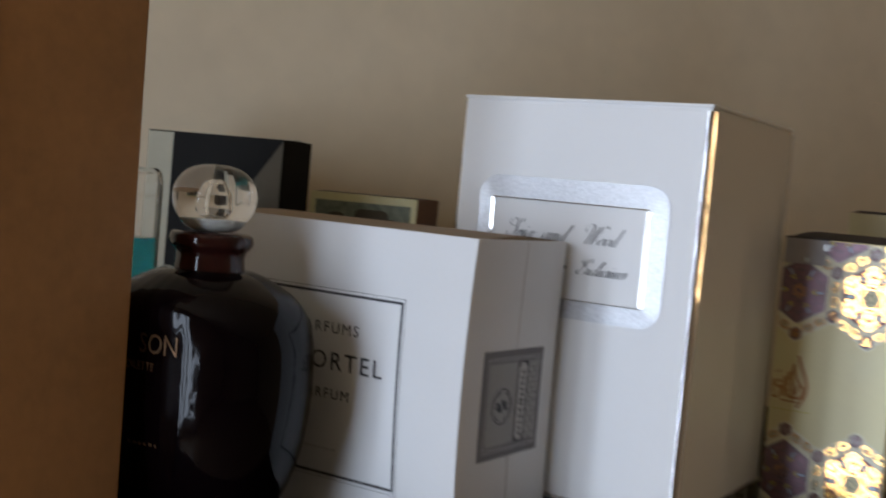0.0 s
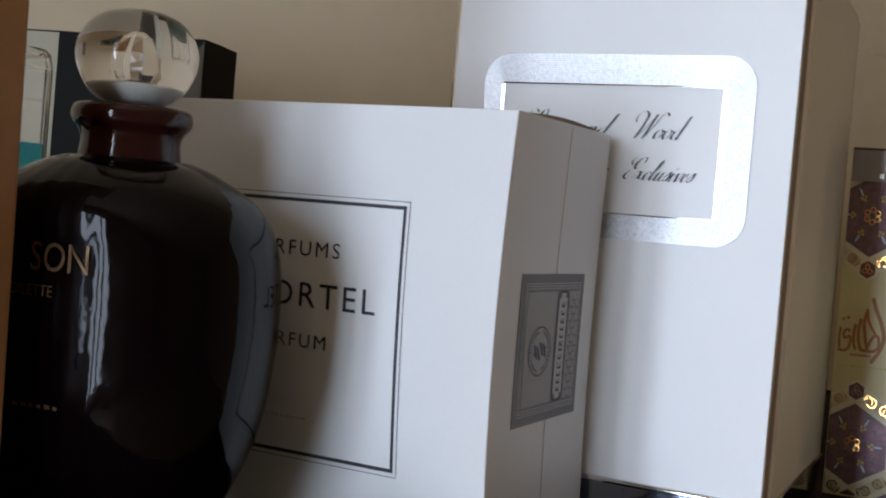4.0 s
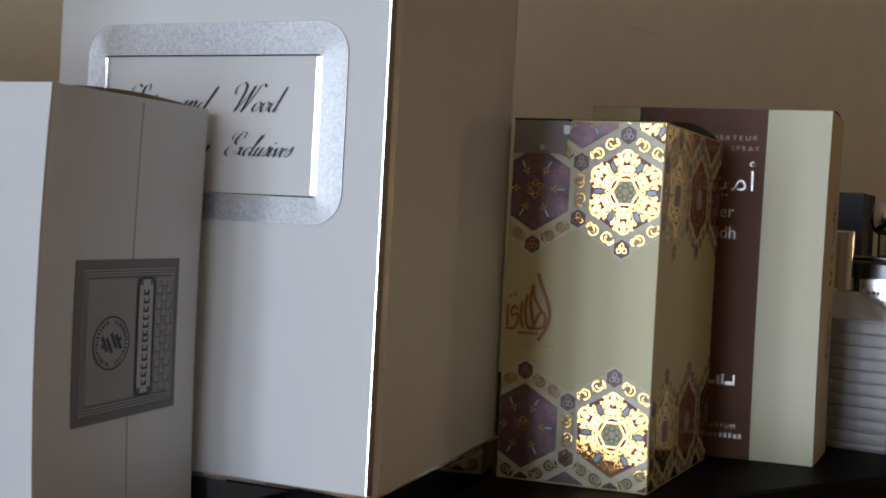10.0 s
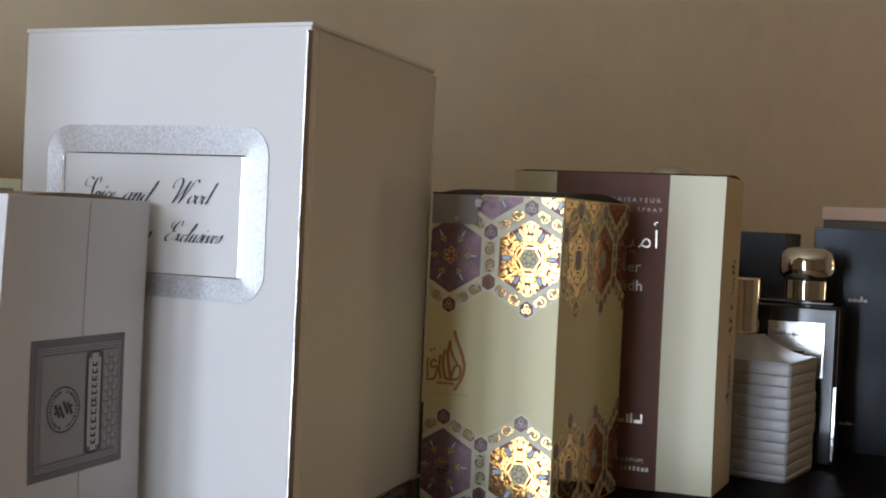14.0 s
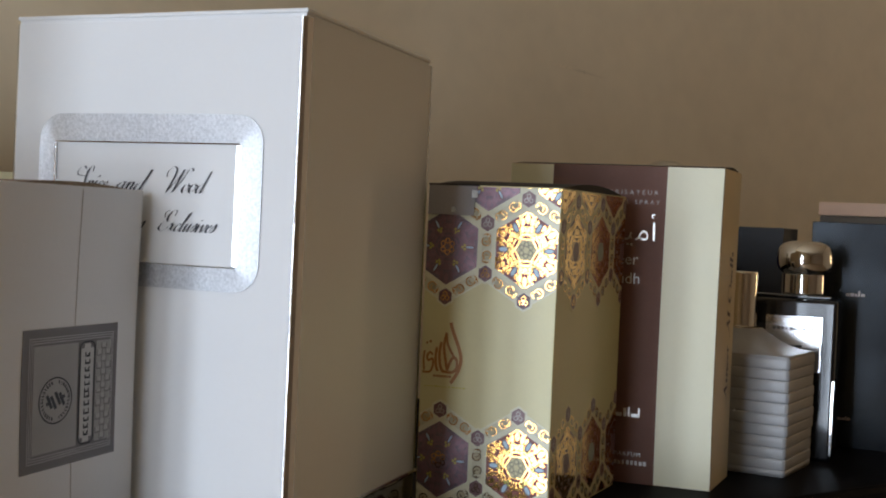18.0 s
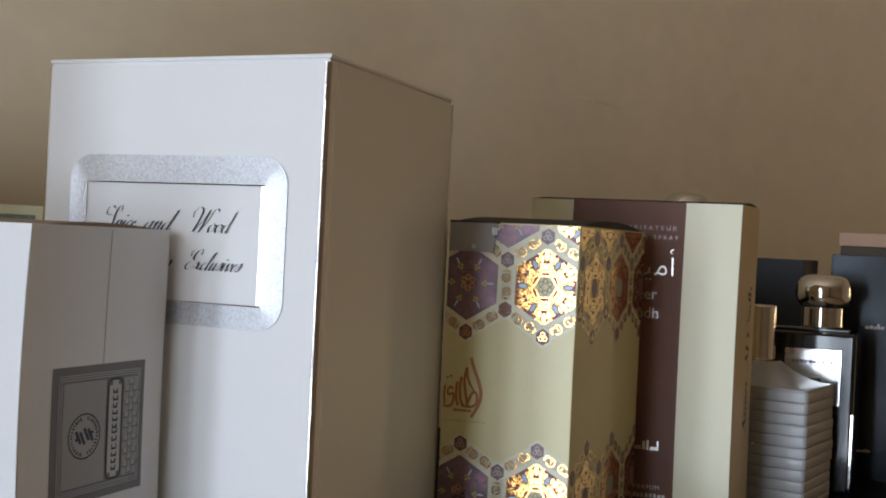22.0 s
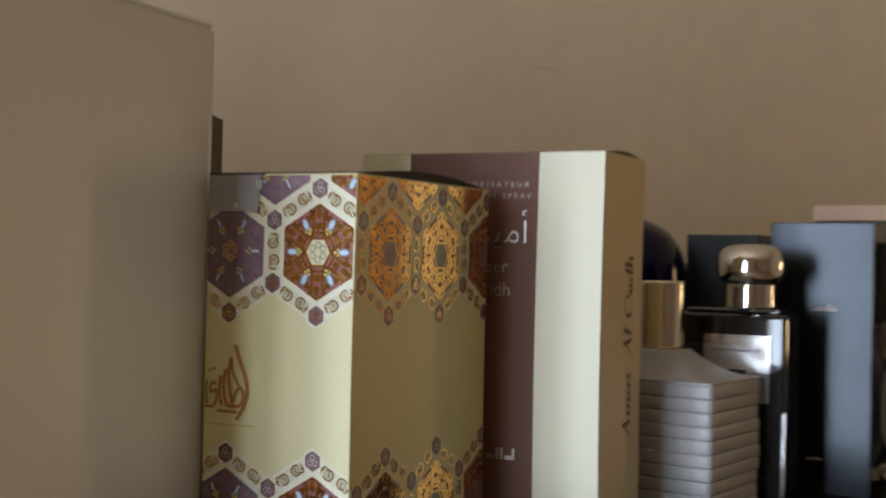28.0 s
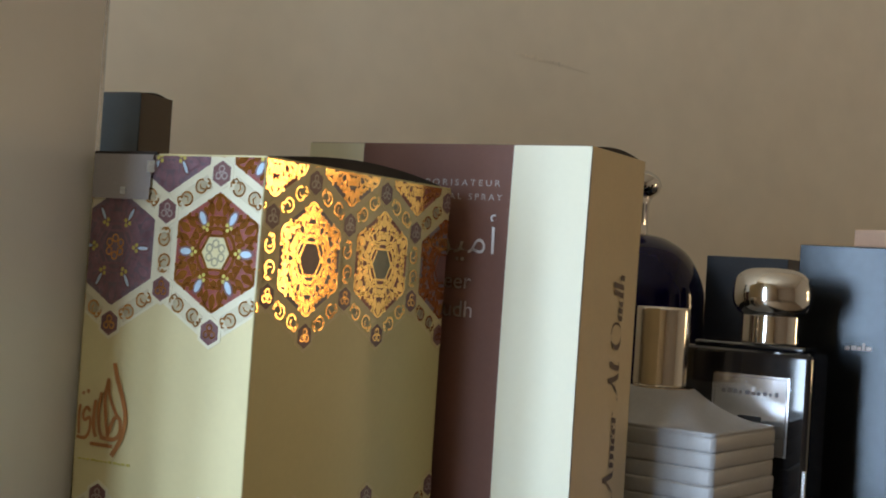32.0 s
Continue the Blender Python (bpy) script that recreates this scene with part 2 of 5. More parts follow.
SCUFF = material("wall_scuff", (0.767, 0.632, 0.444), 0.8, vary=0.2, scale=40)
GREEN_PRINT = material("grey_green_print", (0.20, 0.22, 0.16), 0.5, vary=0.5, scale=200)
BROWN_LACQUER = material("brown_lacquered_card", (0.45, 0.225, 0.085), 0.30, vary=0.18, scale=12, bump=0.08, bump_scale=160, coat=0.2)
TAN_CARD = material("tan_card", (0.25, 0.21, 0.155), 0.5, vary=0.06, scale=40)
WOOD_BLOCK = material("wood_cap", (0.48, 0.24, 0.07), 0.45, vary=0.2, scale=80)
OLIVE_GOLD = material("olive_gold_beads", (0.34, 0.34, 0.12), 0.3, 0.3, vary=0.5, scale=500)
BLUE_JUICE = material("deep_blue_liquid", (0.018, 0.032, 0.15), 0.10, vary=0.7, scale=90, coat=0.5)

# ---- builders ----


def thing(name, x, y, z, turn, label, category, group=""):
    ob = new(name)
    ob.empty_display_size = 0.02
    ob.matrix_world = pose(x, y, z, 0, 0, turn)
    return tagged(ob, label, category, group)


def part(name, bm, mat, parent=None, label="", smooth=False, kind=""):
    me = bpy.data.meshes.new(name)
    bmesh.ops.recalc_face_normals(bm, faces=bm.faces[:]) if len(bm.faces) < 4000 else None
    bm.to_mesh(me)
    bm.free()
    me.materials.append(mat)
    if smooth:
        me.shade_smooth()
    ob = new(name, me)
    ob.parent = parent
    return tagged(ob, label, kind=kind)


def block(x0, x1, y0, y1, z0, z1, bevel=0.0004, seg=2, bm=None):
    made = bm is None
    bm = bm or bmesh.new()
    vs = [bm.verts.new((x, y, z)) for x in (x0, x1) for y in (y0, y1) for z in (z0, z1)]
    faces = [(0, 1, 3, 2), (4, 6, 7, 5), (0, 4, 5, 1), (2, 3, 7, 6), (0, 2, 6, 4), (1, 5, 7, 3)]
    fs = [bm.faces.new([vs[i] for i in f]) for f in faces]
    if bevel and made:
        bmesh.ops.recalc_face_normals(bm, faces=fs)
        bmesh.ops.bevel(bm, geom=bm.edges[:], offset=bevel, segments=seg, affect="EDGES", profile=0.5)
    return bm


def lathe(profile, n=48, cx=0.0, cy=0.0, sx=1.0, sy=1.0):
    """A turned body from (radius, height) rows."""
    bm = bmesh.new()
    rings = []
    for r, z in profile:
        if r < 1e-6:
            rings.append([bm.verts.new((cx, cy, z))])
        else:
            rings.append([bm.verts.new((cx + sx * r * math.cos(2 * math.pi * k / n), cy + sy * r * math.sin(2 * math.pi * k / n), z)) for k in range(n)])
    for a, b in zip(rings, rings[1:]):
        for k in range(n):
            q = [a[k % len(a)], a[(k + 1) % len(a)], b[(k + 1) % len(b)], b[k % len(b)]]
            q = list(dict.fromkeys(q))
            if len(q) > 2:
                bm.faces.new(q)
    for ring, flip in ((rings[0], True), (rings[-1], False)):
        if len(ring) > 2:
            bm.faces.new(ring[::-1] if flip else ring)
    return bm


def smooth_profile(rows, steps=6):
    """Catmull-Rom through profile rows."""
    out = []
    for i in range(len(rows) - 1):
        p0, p1, p2, p3 = rows[max(i - 1, 0)], rows[i], rows[i + 1], rows[min(i + 2, len(rows) - 1)]
        for k in range(steps):
            t = k / steps
            out.append(tuple(0.5 * (2 * b + (c - a) * t + (2 * a - 5 * b + 4 * c - d) * t * t + (3 * b - a - 3 * c + d) * t ** 3) for a, b, c, d in zip(p0, p1, p2, p3)))
    return out + [rows[-1]]


def rounded(x0, x1, y0, y1, r, n=6):
    pts = []
    for cx, cy, a in ((x1 - r, y1 - r, 0), (x0 + r, y1 - r, 90), (x0 + r, y0 + r, 180), (x1 - r, y0 + r, 270)):
        pts += [(cx + r * math.cos(radians(a + 90 * k / n)), cy + r * math.sin(radians(a + 90 * k / n))) for k in range(n + 1)]
    return pts


def slab(bm, pts, h0=0.0, h1=0.0002):
    """A flat plate with the outline pts (u, v), from height h0 to h1."""
    lo, hi = [bm.verts.new((u, v, h0)) for u, v in pts], [bm.verts.new((u, v, h1)) for u, v in pts]
    bm.faces.new(hi)
    for k in range(len(pts)):
        j = (k + 1) % len(pts)
        bm.faces.new((lo[k], lo[j], hi[j], hi[k]))
    return bm


def ribbon(bm, pts, width, h=0.0003, closed=False):
    """A flat printed line along pts."""
    n = len(pts)
    edge = []
    for k in range(n):
        a, b = pts[(k - 1) % n] if closed or k else pts[k], pts[(k + 1) % n] if closed or k < n - 1 else pts[k]
        dx, dy = b[0] - a[0], b[1] - a[1]
        l = math.hypot(dx, dy) or 1.0
        ox, oy = -dy / l * width / 2, dx / l * width / 2
        edge.append((bm.verts.new((pts[k][0] + ox, pts[k][1] + oy, h)), bm.verts.new((pts[k][0] - ox, pts[k][1] - oy, h))))
    for k in range(n if closed else n - 1):
        (a, b), (c, d) = edge[k], edge[(k + 1) % n]
        bm.faces.new((a, b, d, c))
    return bm


def circle(cx, cy, r, n=14, a0=0.0, a1=360.0):
    full = a1 - a0 >= 360
    return [(cx + r * math.cos(radians(a0 + (a1 - a0) * k / (n if full else n - 1))), cy + r * math.sin(radians(a0 + (a1 - a0) * k / (n if full else n - 1)))) for k in range(n)]


def front_face(bm):
    """From (u, v, height) on a sheet to the front of a box, whose face is y = 0."""
    bm.transform(Matrix(((1, 0, 0, 0), (0, 0, -1, 0), (0, 1, 0, 0), (0, 0, 0, 1))))
    return bm


def side_face(bm, w):
    """The same for the side x = w; u runs from front to back."""
    bm.transform(Matrix(((0, 0, 1, w), (1, 0, 0, 0), (0, 1, 0, 0), (0, 0, 0, 1))))
    return bm


def clip(bm, u0, u1, v0, v1):
    for co, no in (((u0, 0, 0), (-1, 0, 0)), ((u1, 0, 0), (1, 0, 0)), ((0, v0, 0), (0, -1, 0)), ((0, v1, 0), (0, 1, 0))):
        bmesh.ops.bisect_plane(bm, geom=bm.verts[:] + bm.edges[:] + bm.faces[:], plane_co=co, plane_no=no, clear_outer=True, dist=1e-7)
    return bm


def letters(words, size, u, v, align="LEFT", shear=0.0, spacing=1.0, width=None, turn=0.0, h=0.0003, bold=0.0):
    """Printed writing on a sheet, its baseline starting (or ending, or centred) at u, v."""
    cu = bpy.data.curves.new("writing", "FONT")
    cu.body, cu.size, cu.shear, cu.space_character, cu.align_x, cu.offset = words, size, shear, spacing, align, bold
    cu.resolution_u = 3
    ob = new("writing", cu)
    me = bpy.data.meshes.new_from_object(ob.evaluated_get(bpy.context.evaluated_depsgraph_get()))
    bm = bmesh.new()
    bm.from_mesh(me)
    bpy.data.objects.remove(ob)
    bpy.data.curves.remove(cu)
    bpy.data.meshes.remove(me)
    if width:
        xs = [p.co.x for p in bm.verts] or [0, 1]
        bm.transform(Matrix.Diagonal((width / (max(xs) - min(xs)), 1, 1, 1)))
    bm.transform(pose(u, v, h, 0, 0, turn))
    return bm


def bars(rows, h=0.0003):
    """Plain bars (u0, u1, v0, v1) for writing that cannot be read."""
    bm = bmesh.new()
    for u0, u1, v0, v1 in rows:
        slab(bm, [(u0, v0), (u1, v0), (u1, v1), (u0, v1)], 0.0, h)
    return bm


def word_bars(u0, u1, v0, v1, n, seed, h=0.0003):
    rng = random.Random(seed)
    step = (u1 - u0) / n
    return bars([(u0 + k * step, u0 + (k + rng.uniform(0.45, 0.8)) * step, v0, v0 + (v1 - v0) * rng.uniform(0.6, 1.0)) for k in range(n)], h)


def carton(ob, w, d, h, front, side, inside, bulge=0.003, t=0.0006):
    """A folding carton: four walls, base, and a lid whose tucked flap bulges over the side."""
    p = {}
    p["front"] = part("front_panel", block(0, w, 0, t, 0, h, 0.0003), front, ob)
    p["back"] = part("back_panel", block(0, w, d - t, d, 0, h, 0.0003), side, ob)
    p["left"] = part("side_panel", block(0, t, t, d - t, 0, h, 0.0002), side, ob)
    p["right"] = part("side_panel", block(w - t, w, t, d - t, 0, h, 0.0002), side, ob)
    part("base_panel", block(t, w - t, t, d - t, 0, t, 0), inside, ob)
    bm = bmesh.new()
    n = 14
    arc = [(t + (d - 2 * t) * k / n, h - 0.0008 + bulge * math.sin(math.pi * k / n) ** 0.8) for k in range(n + 1)]
    a = [bm.verts.new((t, y, z)) for y, z in arc]
    b = [bm.verts.new((w - t * 1.2, y, z)) for y, z in arc]
    lo = [bm.verts.new((w - t * 1.2, y, h - 0.002)) for y, z in arc]
    lo2 = [bm.verts.new((t, y, h - 0.002)) for y, z in arc]
    for k in range(n):
        bm.faces.new((a[k], b[k], b[k + 1], a[k + 1]))
        bm.faces.new((b[k], lo[k], lo[k + 1], b[k + 1]))
        bm.faces.new((lo2[k], a[k], a[k + 1], lo2[k + 1]))
    p["lid"] = part("top_flap", bm, inside, ob, "bulging tucked top flap")
    return p


def warp(ob, depth, height, width, bx, by):
    """Lets a carton's walls belly out a little, with all that is printed on them."""
    for c in ob.children_recursive:
        bm = bmesh.new()
        bm.from_mesh(c.data)
        for k in range(1, 12):
            bmesh.ops.bisect_plane(bm, geom=bm.verts[:] + bm.edges[:] + bm.faces[:], plane_co=(0, 0, height * k / 12), plane_no=(0, 0, 1), dist=1e-7)
        for p in bm.verts:
            s_ = math.sin(math.pi * min(max(p.co.z / height, 0), 1)) ** 0.9
            p.co.y -= by * s_ * max(0.0, 1 - p.co.y / depth)
            p.co.x -= bx * s_ * min(max(p.co.x / width, 0), 1)
        bm.to_mesh(c.data)
        bm.free()


# ---- room ----


def room_block(name, u0, u1, w0, w1, z0, z1, mat, label="", parent=None, bevel=0.0):
    bm = block(u0, u1, w0, w1, z0, z1, bevel)
    bm.transform(ROOM)
    ob = part(name, bm, mat, parent, label)
    return ob


def structure(ob, label, category):
    return tagged(ob, label, category, kind="structure")


T = 0.12
wall_north = structure(room_block("wall_north", U0 - T, U1 + T, W1, W1 + T, FLOOR, CEIL, WALL), "matt beige painted wall behind the boxes", "wall")
# never in view; its dark tone only serves reflections and bounce
structure(room_block("wall_south", U0 - T, U1 + T, W0 - T, W0, FLOOR, CEIL, DIMMED_WALL), "unseen tan wall, toned dark for reflections", "wall")
structure(room_block("floor", U0 - T, U1 + T, W0 - T, W1 + T, FLOOR - 0.1, FLOOR, FLOORING), "brown wooden floor", "floor")
structure(room_block("ceiling", U0 - T, U1 + T, W0 - T, W1 + T, CEIL, CEIL + 0.1, CEILING), "off-white painted ceiling", "ceiling")
structure(room_block("baseboard", U0, U1, W1 - 0.015, W1, FLOOR, FLOOR + 0.1, TRIM), "white painted baseboard", "baseboard")


def window_wall(name, u0, u1, box, number, paint):
    w0, w1, z0, z1 = box
    ob = new(name)
    structure(ob, "beige painted wall with a window opening", "wall")
    for a, b, c, d in ((W0, w0, FLOOR, CEIL), (w1, W1, FLOOR, CEIL), (w0, w1, FLOOR, z0), (w0, w1, z1, CEIL)):
        room_block("wall_section", u0, u1, a, b, c, d, paint, parent=ob)
    win = new("window_%d" % number)
    structure(win, "white framed window let into the wall", "window")
    m = (u0 + u1) / 2
    for a, b, c, d in ((w0, w0 + 0.03, z0, z1), (w1 - 0.03, w1, z0, z1), (w0 + 0.03, w1 - 0.03, z0, z0 + 0.03), (w0 + 0.03, w1 - 0.03, z1 - 0.03, z1)):
        room_block("window_frame", m - 0.02, m + 0.02, a, b, c, d, TRIM, parent=win, bevel=0.003)
    for f in (1 / 3, 2 / 3):
        c = w0 + f * (w1 - w0)
        room_block("glazing_bar", *((m + 0.07, m + 0.10) if u0 < 0 else (m - 0.10, m - 0.07)), c - (w1 - w0) * 0.05, c + (w1 - w0) * 0.05, z0, z1, TRIM, parent=win, bevel=0.002)
    pane = room_block("pane", m - 0.003, m + 0.003, w0 + 0.03, w1 - 0.03, z0 + 0.03, z1 - 0.03, CLEAR, parent=win)
    pane.visible_shadow = False


scuff = bmesh.new()
rng = random.Random(31)
for k in range(26):                    # a faint rub mark on the wall above the bottles
    f = k / 25
    wide = 0.0034 * math.sin(math.pi * f) ** 0.6 * rng.uniform(0.5, 1.2) * (1.6 if f < 0.35 else 0.7)
    cu, cz = 0.686 + 0.056 * f, 0.2395 - 0.0050 * f ** 1.4
    slab(scuff, [(cu, cz - wide * 0.5), (cu + 0.0017, cz - wide * 0.5 - 0.0001), (cu + 0.0017, cz + wide * 0.5), (cu, cz + wide * 0.4)], 0, 0.0003)
front_face(scuff)
scuff.transform(ROOM @ Matrix.Translation((0, W1, 0)))
part("scuff_mark", scuff, SCUFF, wall_north, "faint brown rub mark")
window_wall("wall_west", U0 - T, U0, WIN1, 1, WALL)
# unseen east wall, coloured to warm and dim the bounce on right-hand sides
window_wall("wall_east", U1, U1 + T, WIN2, 2, BOUNCE_WALL)

dresser = new("dresser")
tagged(dresser, "long black lacquered dresser standing against the wall", "dresser")
room_block("dresser_top", -0.22, 1.25, 0.404, W1 - 0.004, TABLE - 0.025, TABLE, BLACK_TOP, "glossy black top", dresser, 0.003)
room_block("dresser_body", -0.20, 1.22, 0.434, W1 - 0.006, FLOOR + 0.04, TABLE - 0.025, BLACK_TOP, "", dresser, 0.002)
for k in range(3):
    for j in range(3):
        u = -0.18 + k * 0.46
        z = FLOOR + 0.07 + j * 0.27
        room_block("drawer_front", u, u + 0.45, 0.419, 0.434, z, z + 0.25, BLACK_TOP, "", dresser, 0.002)

# ---- white carton with silver label ----
W_TURN = -5.2
tall = thing("tall_white_box", -0.3010, 0.4555, TABLE, W_TURN, "tall white glossy perfume box with a silver foil label", "perfume box")
TW, TD, TH, TB = 0.1300, 0.1326, 0.1962, 0.0155    # width, depth, height, height of the mirrored base
C, EDGE = 0.0027, 0.0041                           # how far the rounded silver edges reach over front and side
part("front_panel", block(C, TW - C, 0, 0.002, TB, TH - 0.0030, 0.0002), WHITE_GLOSS, tall)
part("back_panel", block(C, TW - C, TD - 0.002, TD, TB, TH - 0.0030, 0.0002), WHITE_GLOSS, tall)
part("side_panel", block(0, 0.002, EDGE, TD - C, TB, TH - 0.0030, 0.0002), WHITE_GLOSS, tall)
part("side_panel", block(TW - 0.002, TW, EDGE, TD - C, TB, TH - 0.0030, 0.0002), WHITE_GLOSS, tall)
part("top_panel", block(0.0008, TW - 0.0008, 0.0008, TD - 0.0008, TH - 0.0016, TH, 0.0005), WHITE_GLOSS, tall, "lid top with a pressed rim")
part("lid_rim", block(0.0017, TW - 0.0017, 0.0017, TD - 0.0017, TH - 0.0030, TH - 0.0016, 0), WHITE_GLOSS, tall)
for x, y, sx, sy in ((0, 0, 1, 1), (TW, 0, -1, 1)):
    bm = bmesh.new()
    bend = [(C, 0.0), (C * 0.86, 0.00006), (C * 0.72, 0.00020), (C * 0.60, 0.00042), (C * 0.48, 0.00074), (0.00085, 0.00120), (0.00062, 0.00170), (0.0, EDGE)]
    slab(bm, [(x + sx * a, y + sy * b) for a, b in bend] + [(x + sx * C, y + sy * EDGE)], TB, TH - 0.0030)
    part("silver_edge", bm, MIRROR_FOIL, tall, "silver foil edge")
for x in (0.00137, TW - 0.00137):
    part("silver_edge", lathe([(0.0, TB), (0.0014, TB), (0.0014, TH - 0.0030), (0.0, TH - 0.0030)], 36, x, TD - 0.0014), SILVER_FOIL, tall, "rounded silver foil edge", True)
part("mirror_base", block(0.0006, TW - 0.0006, 0.0006, TD - 0.0006, 0, TB - 0.0014, 0.0006), DARKENED_MIRROR, tall, "mirror base darkened for the black top it reflects")
part("base_rim", block(-0.0006, TW + 0.0006, -0.0006, TD + 0.0006, TB - 0.0020, TB, 0.0008), MIRROR_FOIL, tall, "thin silver rim above the base")

LU0, LU1, LV0, LV1 = 0.0150, 0.1141, 0.0964, 0.1592
IU0, IU1, IV0, IV1 = 0.0228, 0.1044, 0.1050, 0.1487


def stepped(pts, step):
    """The same closed outline with a point at least every step."""
    out = []
    for (x0, y0), (x1, y1) in zip(pts, pts[1:] + pts[:1]):
        n = max(1, round(math.hypot(x1 - x0, y1 - y0) / step))
        out += [(x0 + (x1 - x0) * k / n, y0 + (y1 - y0) * k / n) for k in range(n)]
    return out


outer = stepped(rounded(LU0, LU1, LV0, LV1, 0.0105, 12), 0.0007)
inner = [(min(max(u, IU0 - 0.0004), IU1 + 0.0004), min(max(v, IV0 - 0.0004), IV1 + 0.0004)) for u, v in outer]
bm = bmesh.new()
loops = []
rng = random.Random(17)
for k in range(27):                    # fine ridges run round a shallow hollow
    f = k / 26
    h = 0.00062 - 0.00010 * math.sin(math.pi * f) ** 0.8 + (0.000050 if k % 2 else 0.0)
    loops.append([bm.verts.new((a + (c - a) * f, b + (d - b) * f, h + rng.uniform(-0.000006, 0.000006))) for (a, b), (c, d) in zip(outer, inner)])
rim = [bm.verts.new((u, v, 0.0)) for u, v in outer]
for a, b in zip([rim] + loops, loops):
    for k in range(len(a)):
        j = (k + 1) % len(a)
        q = [a[k], a[j], b[j], b[k]]
        if len({tuple(round(x, 7) for x in p.co) for p in q}) > 2:
            bm.faces.new(q)
label_ring = part("foil_label", front_face(bm), LABEL_FOIL, tall, "hollowed silver foil label border with fine ridges")
bm = bmesh.new()
for a, b, c, d in ((IU0, IU1, IV0 - 0.0002, IV0 + 0.0002), (IU0, IU1, IV1 - 0.0002, IV1 + 0.0002)):
    block(a, b, c, d, 0.0002, 0.0007, bm=bm)
for u, wide, fall in ((IU0 - 0.0004, 0.0009, 0.22), (IU1 - 0.0010, 0.0018, 0.130)):      # bevelled steps at both ends
    lo, hi = [[bm.verts.new((u + (wide if p in (1, 2) else 0), IV1 - 0.0006 if p > 1 else IV0 + 0.0006, h if p in (0, 3) else h - wide * fall * (h > 0.0005))) for p in range(4)] for h in (0.0002, 0.0009)]
    bm.faces.new(hi)
    for p in range(4):
        bm.faces.new((lo[p], lo[(p + 1) % 4], hi[(p + 1) % 4], hi[p]))
part("bright_edge", front_face(bm), MIRROR_FOIL, label_ring, "bright raised inner edge")


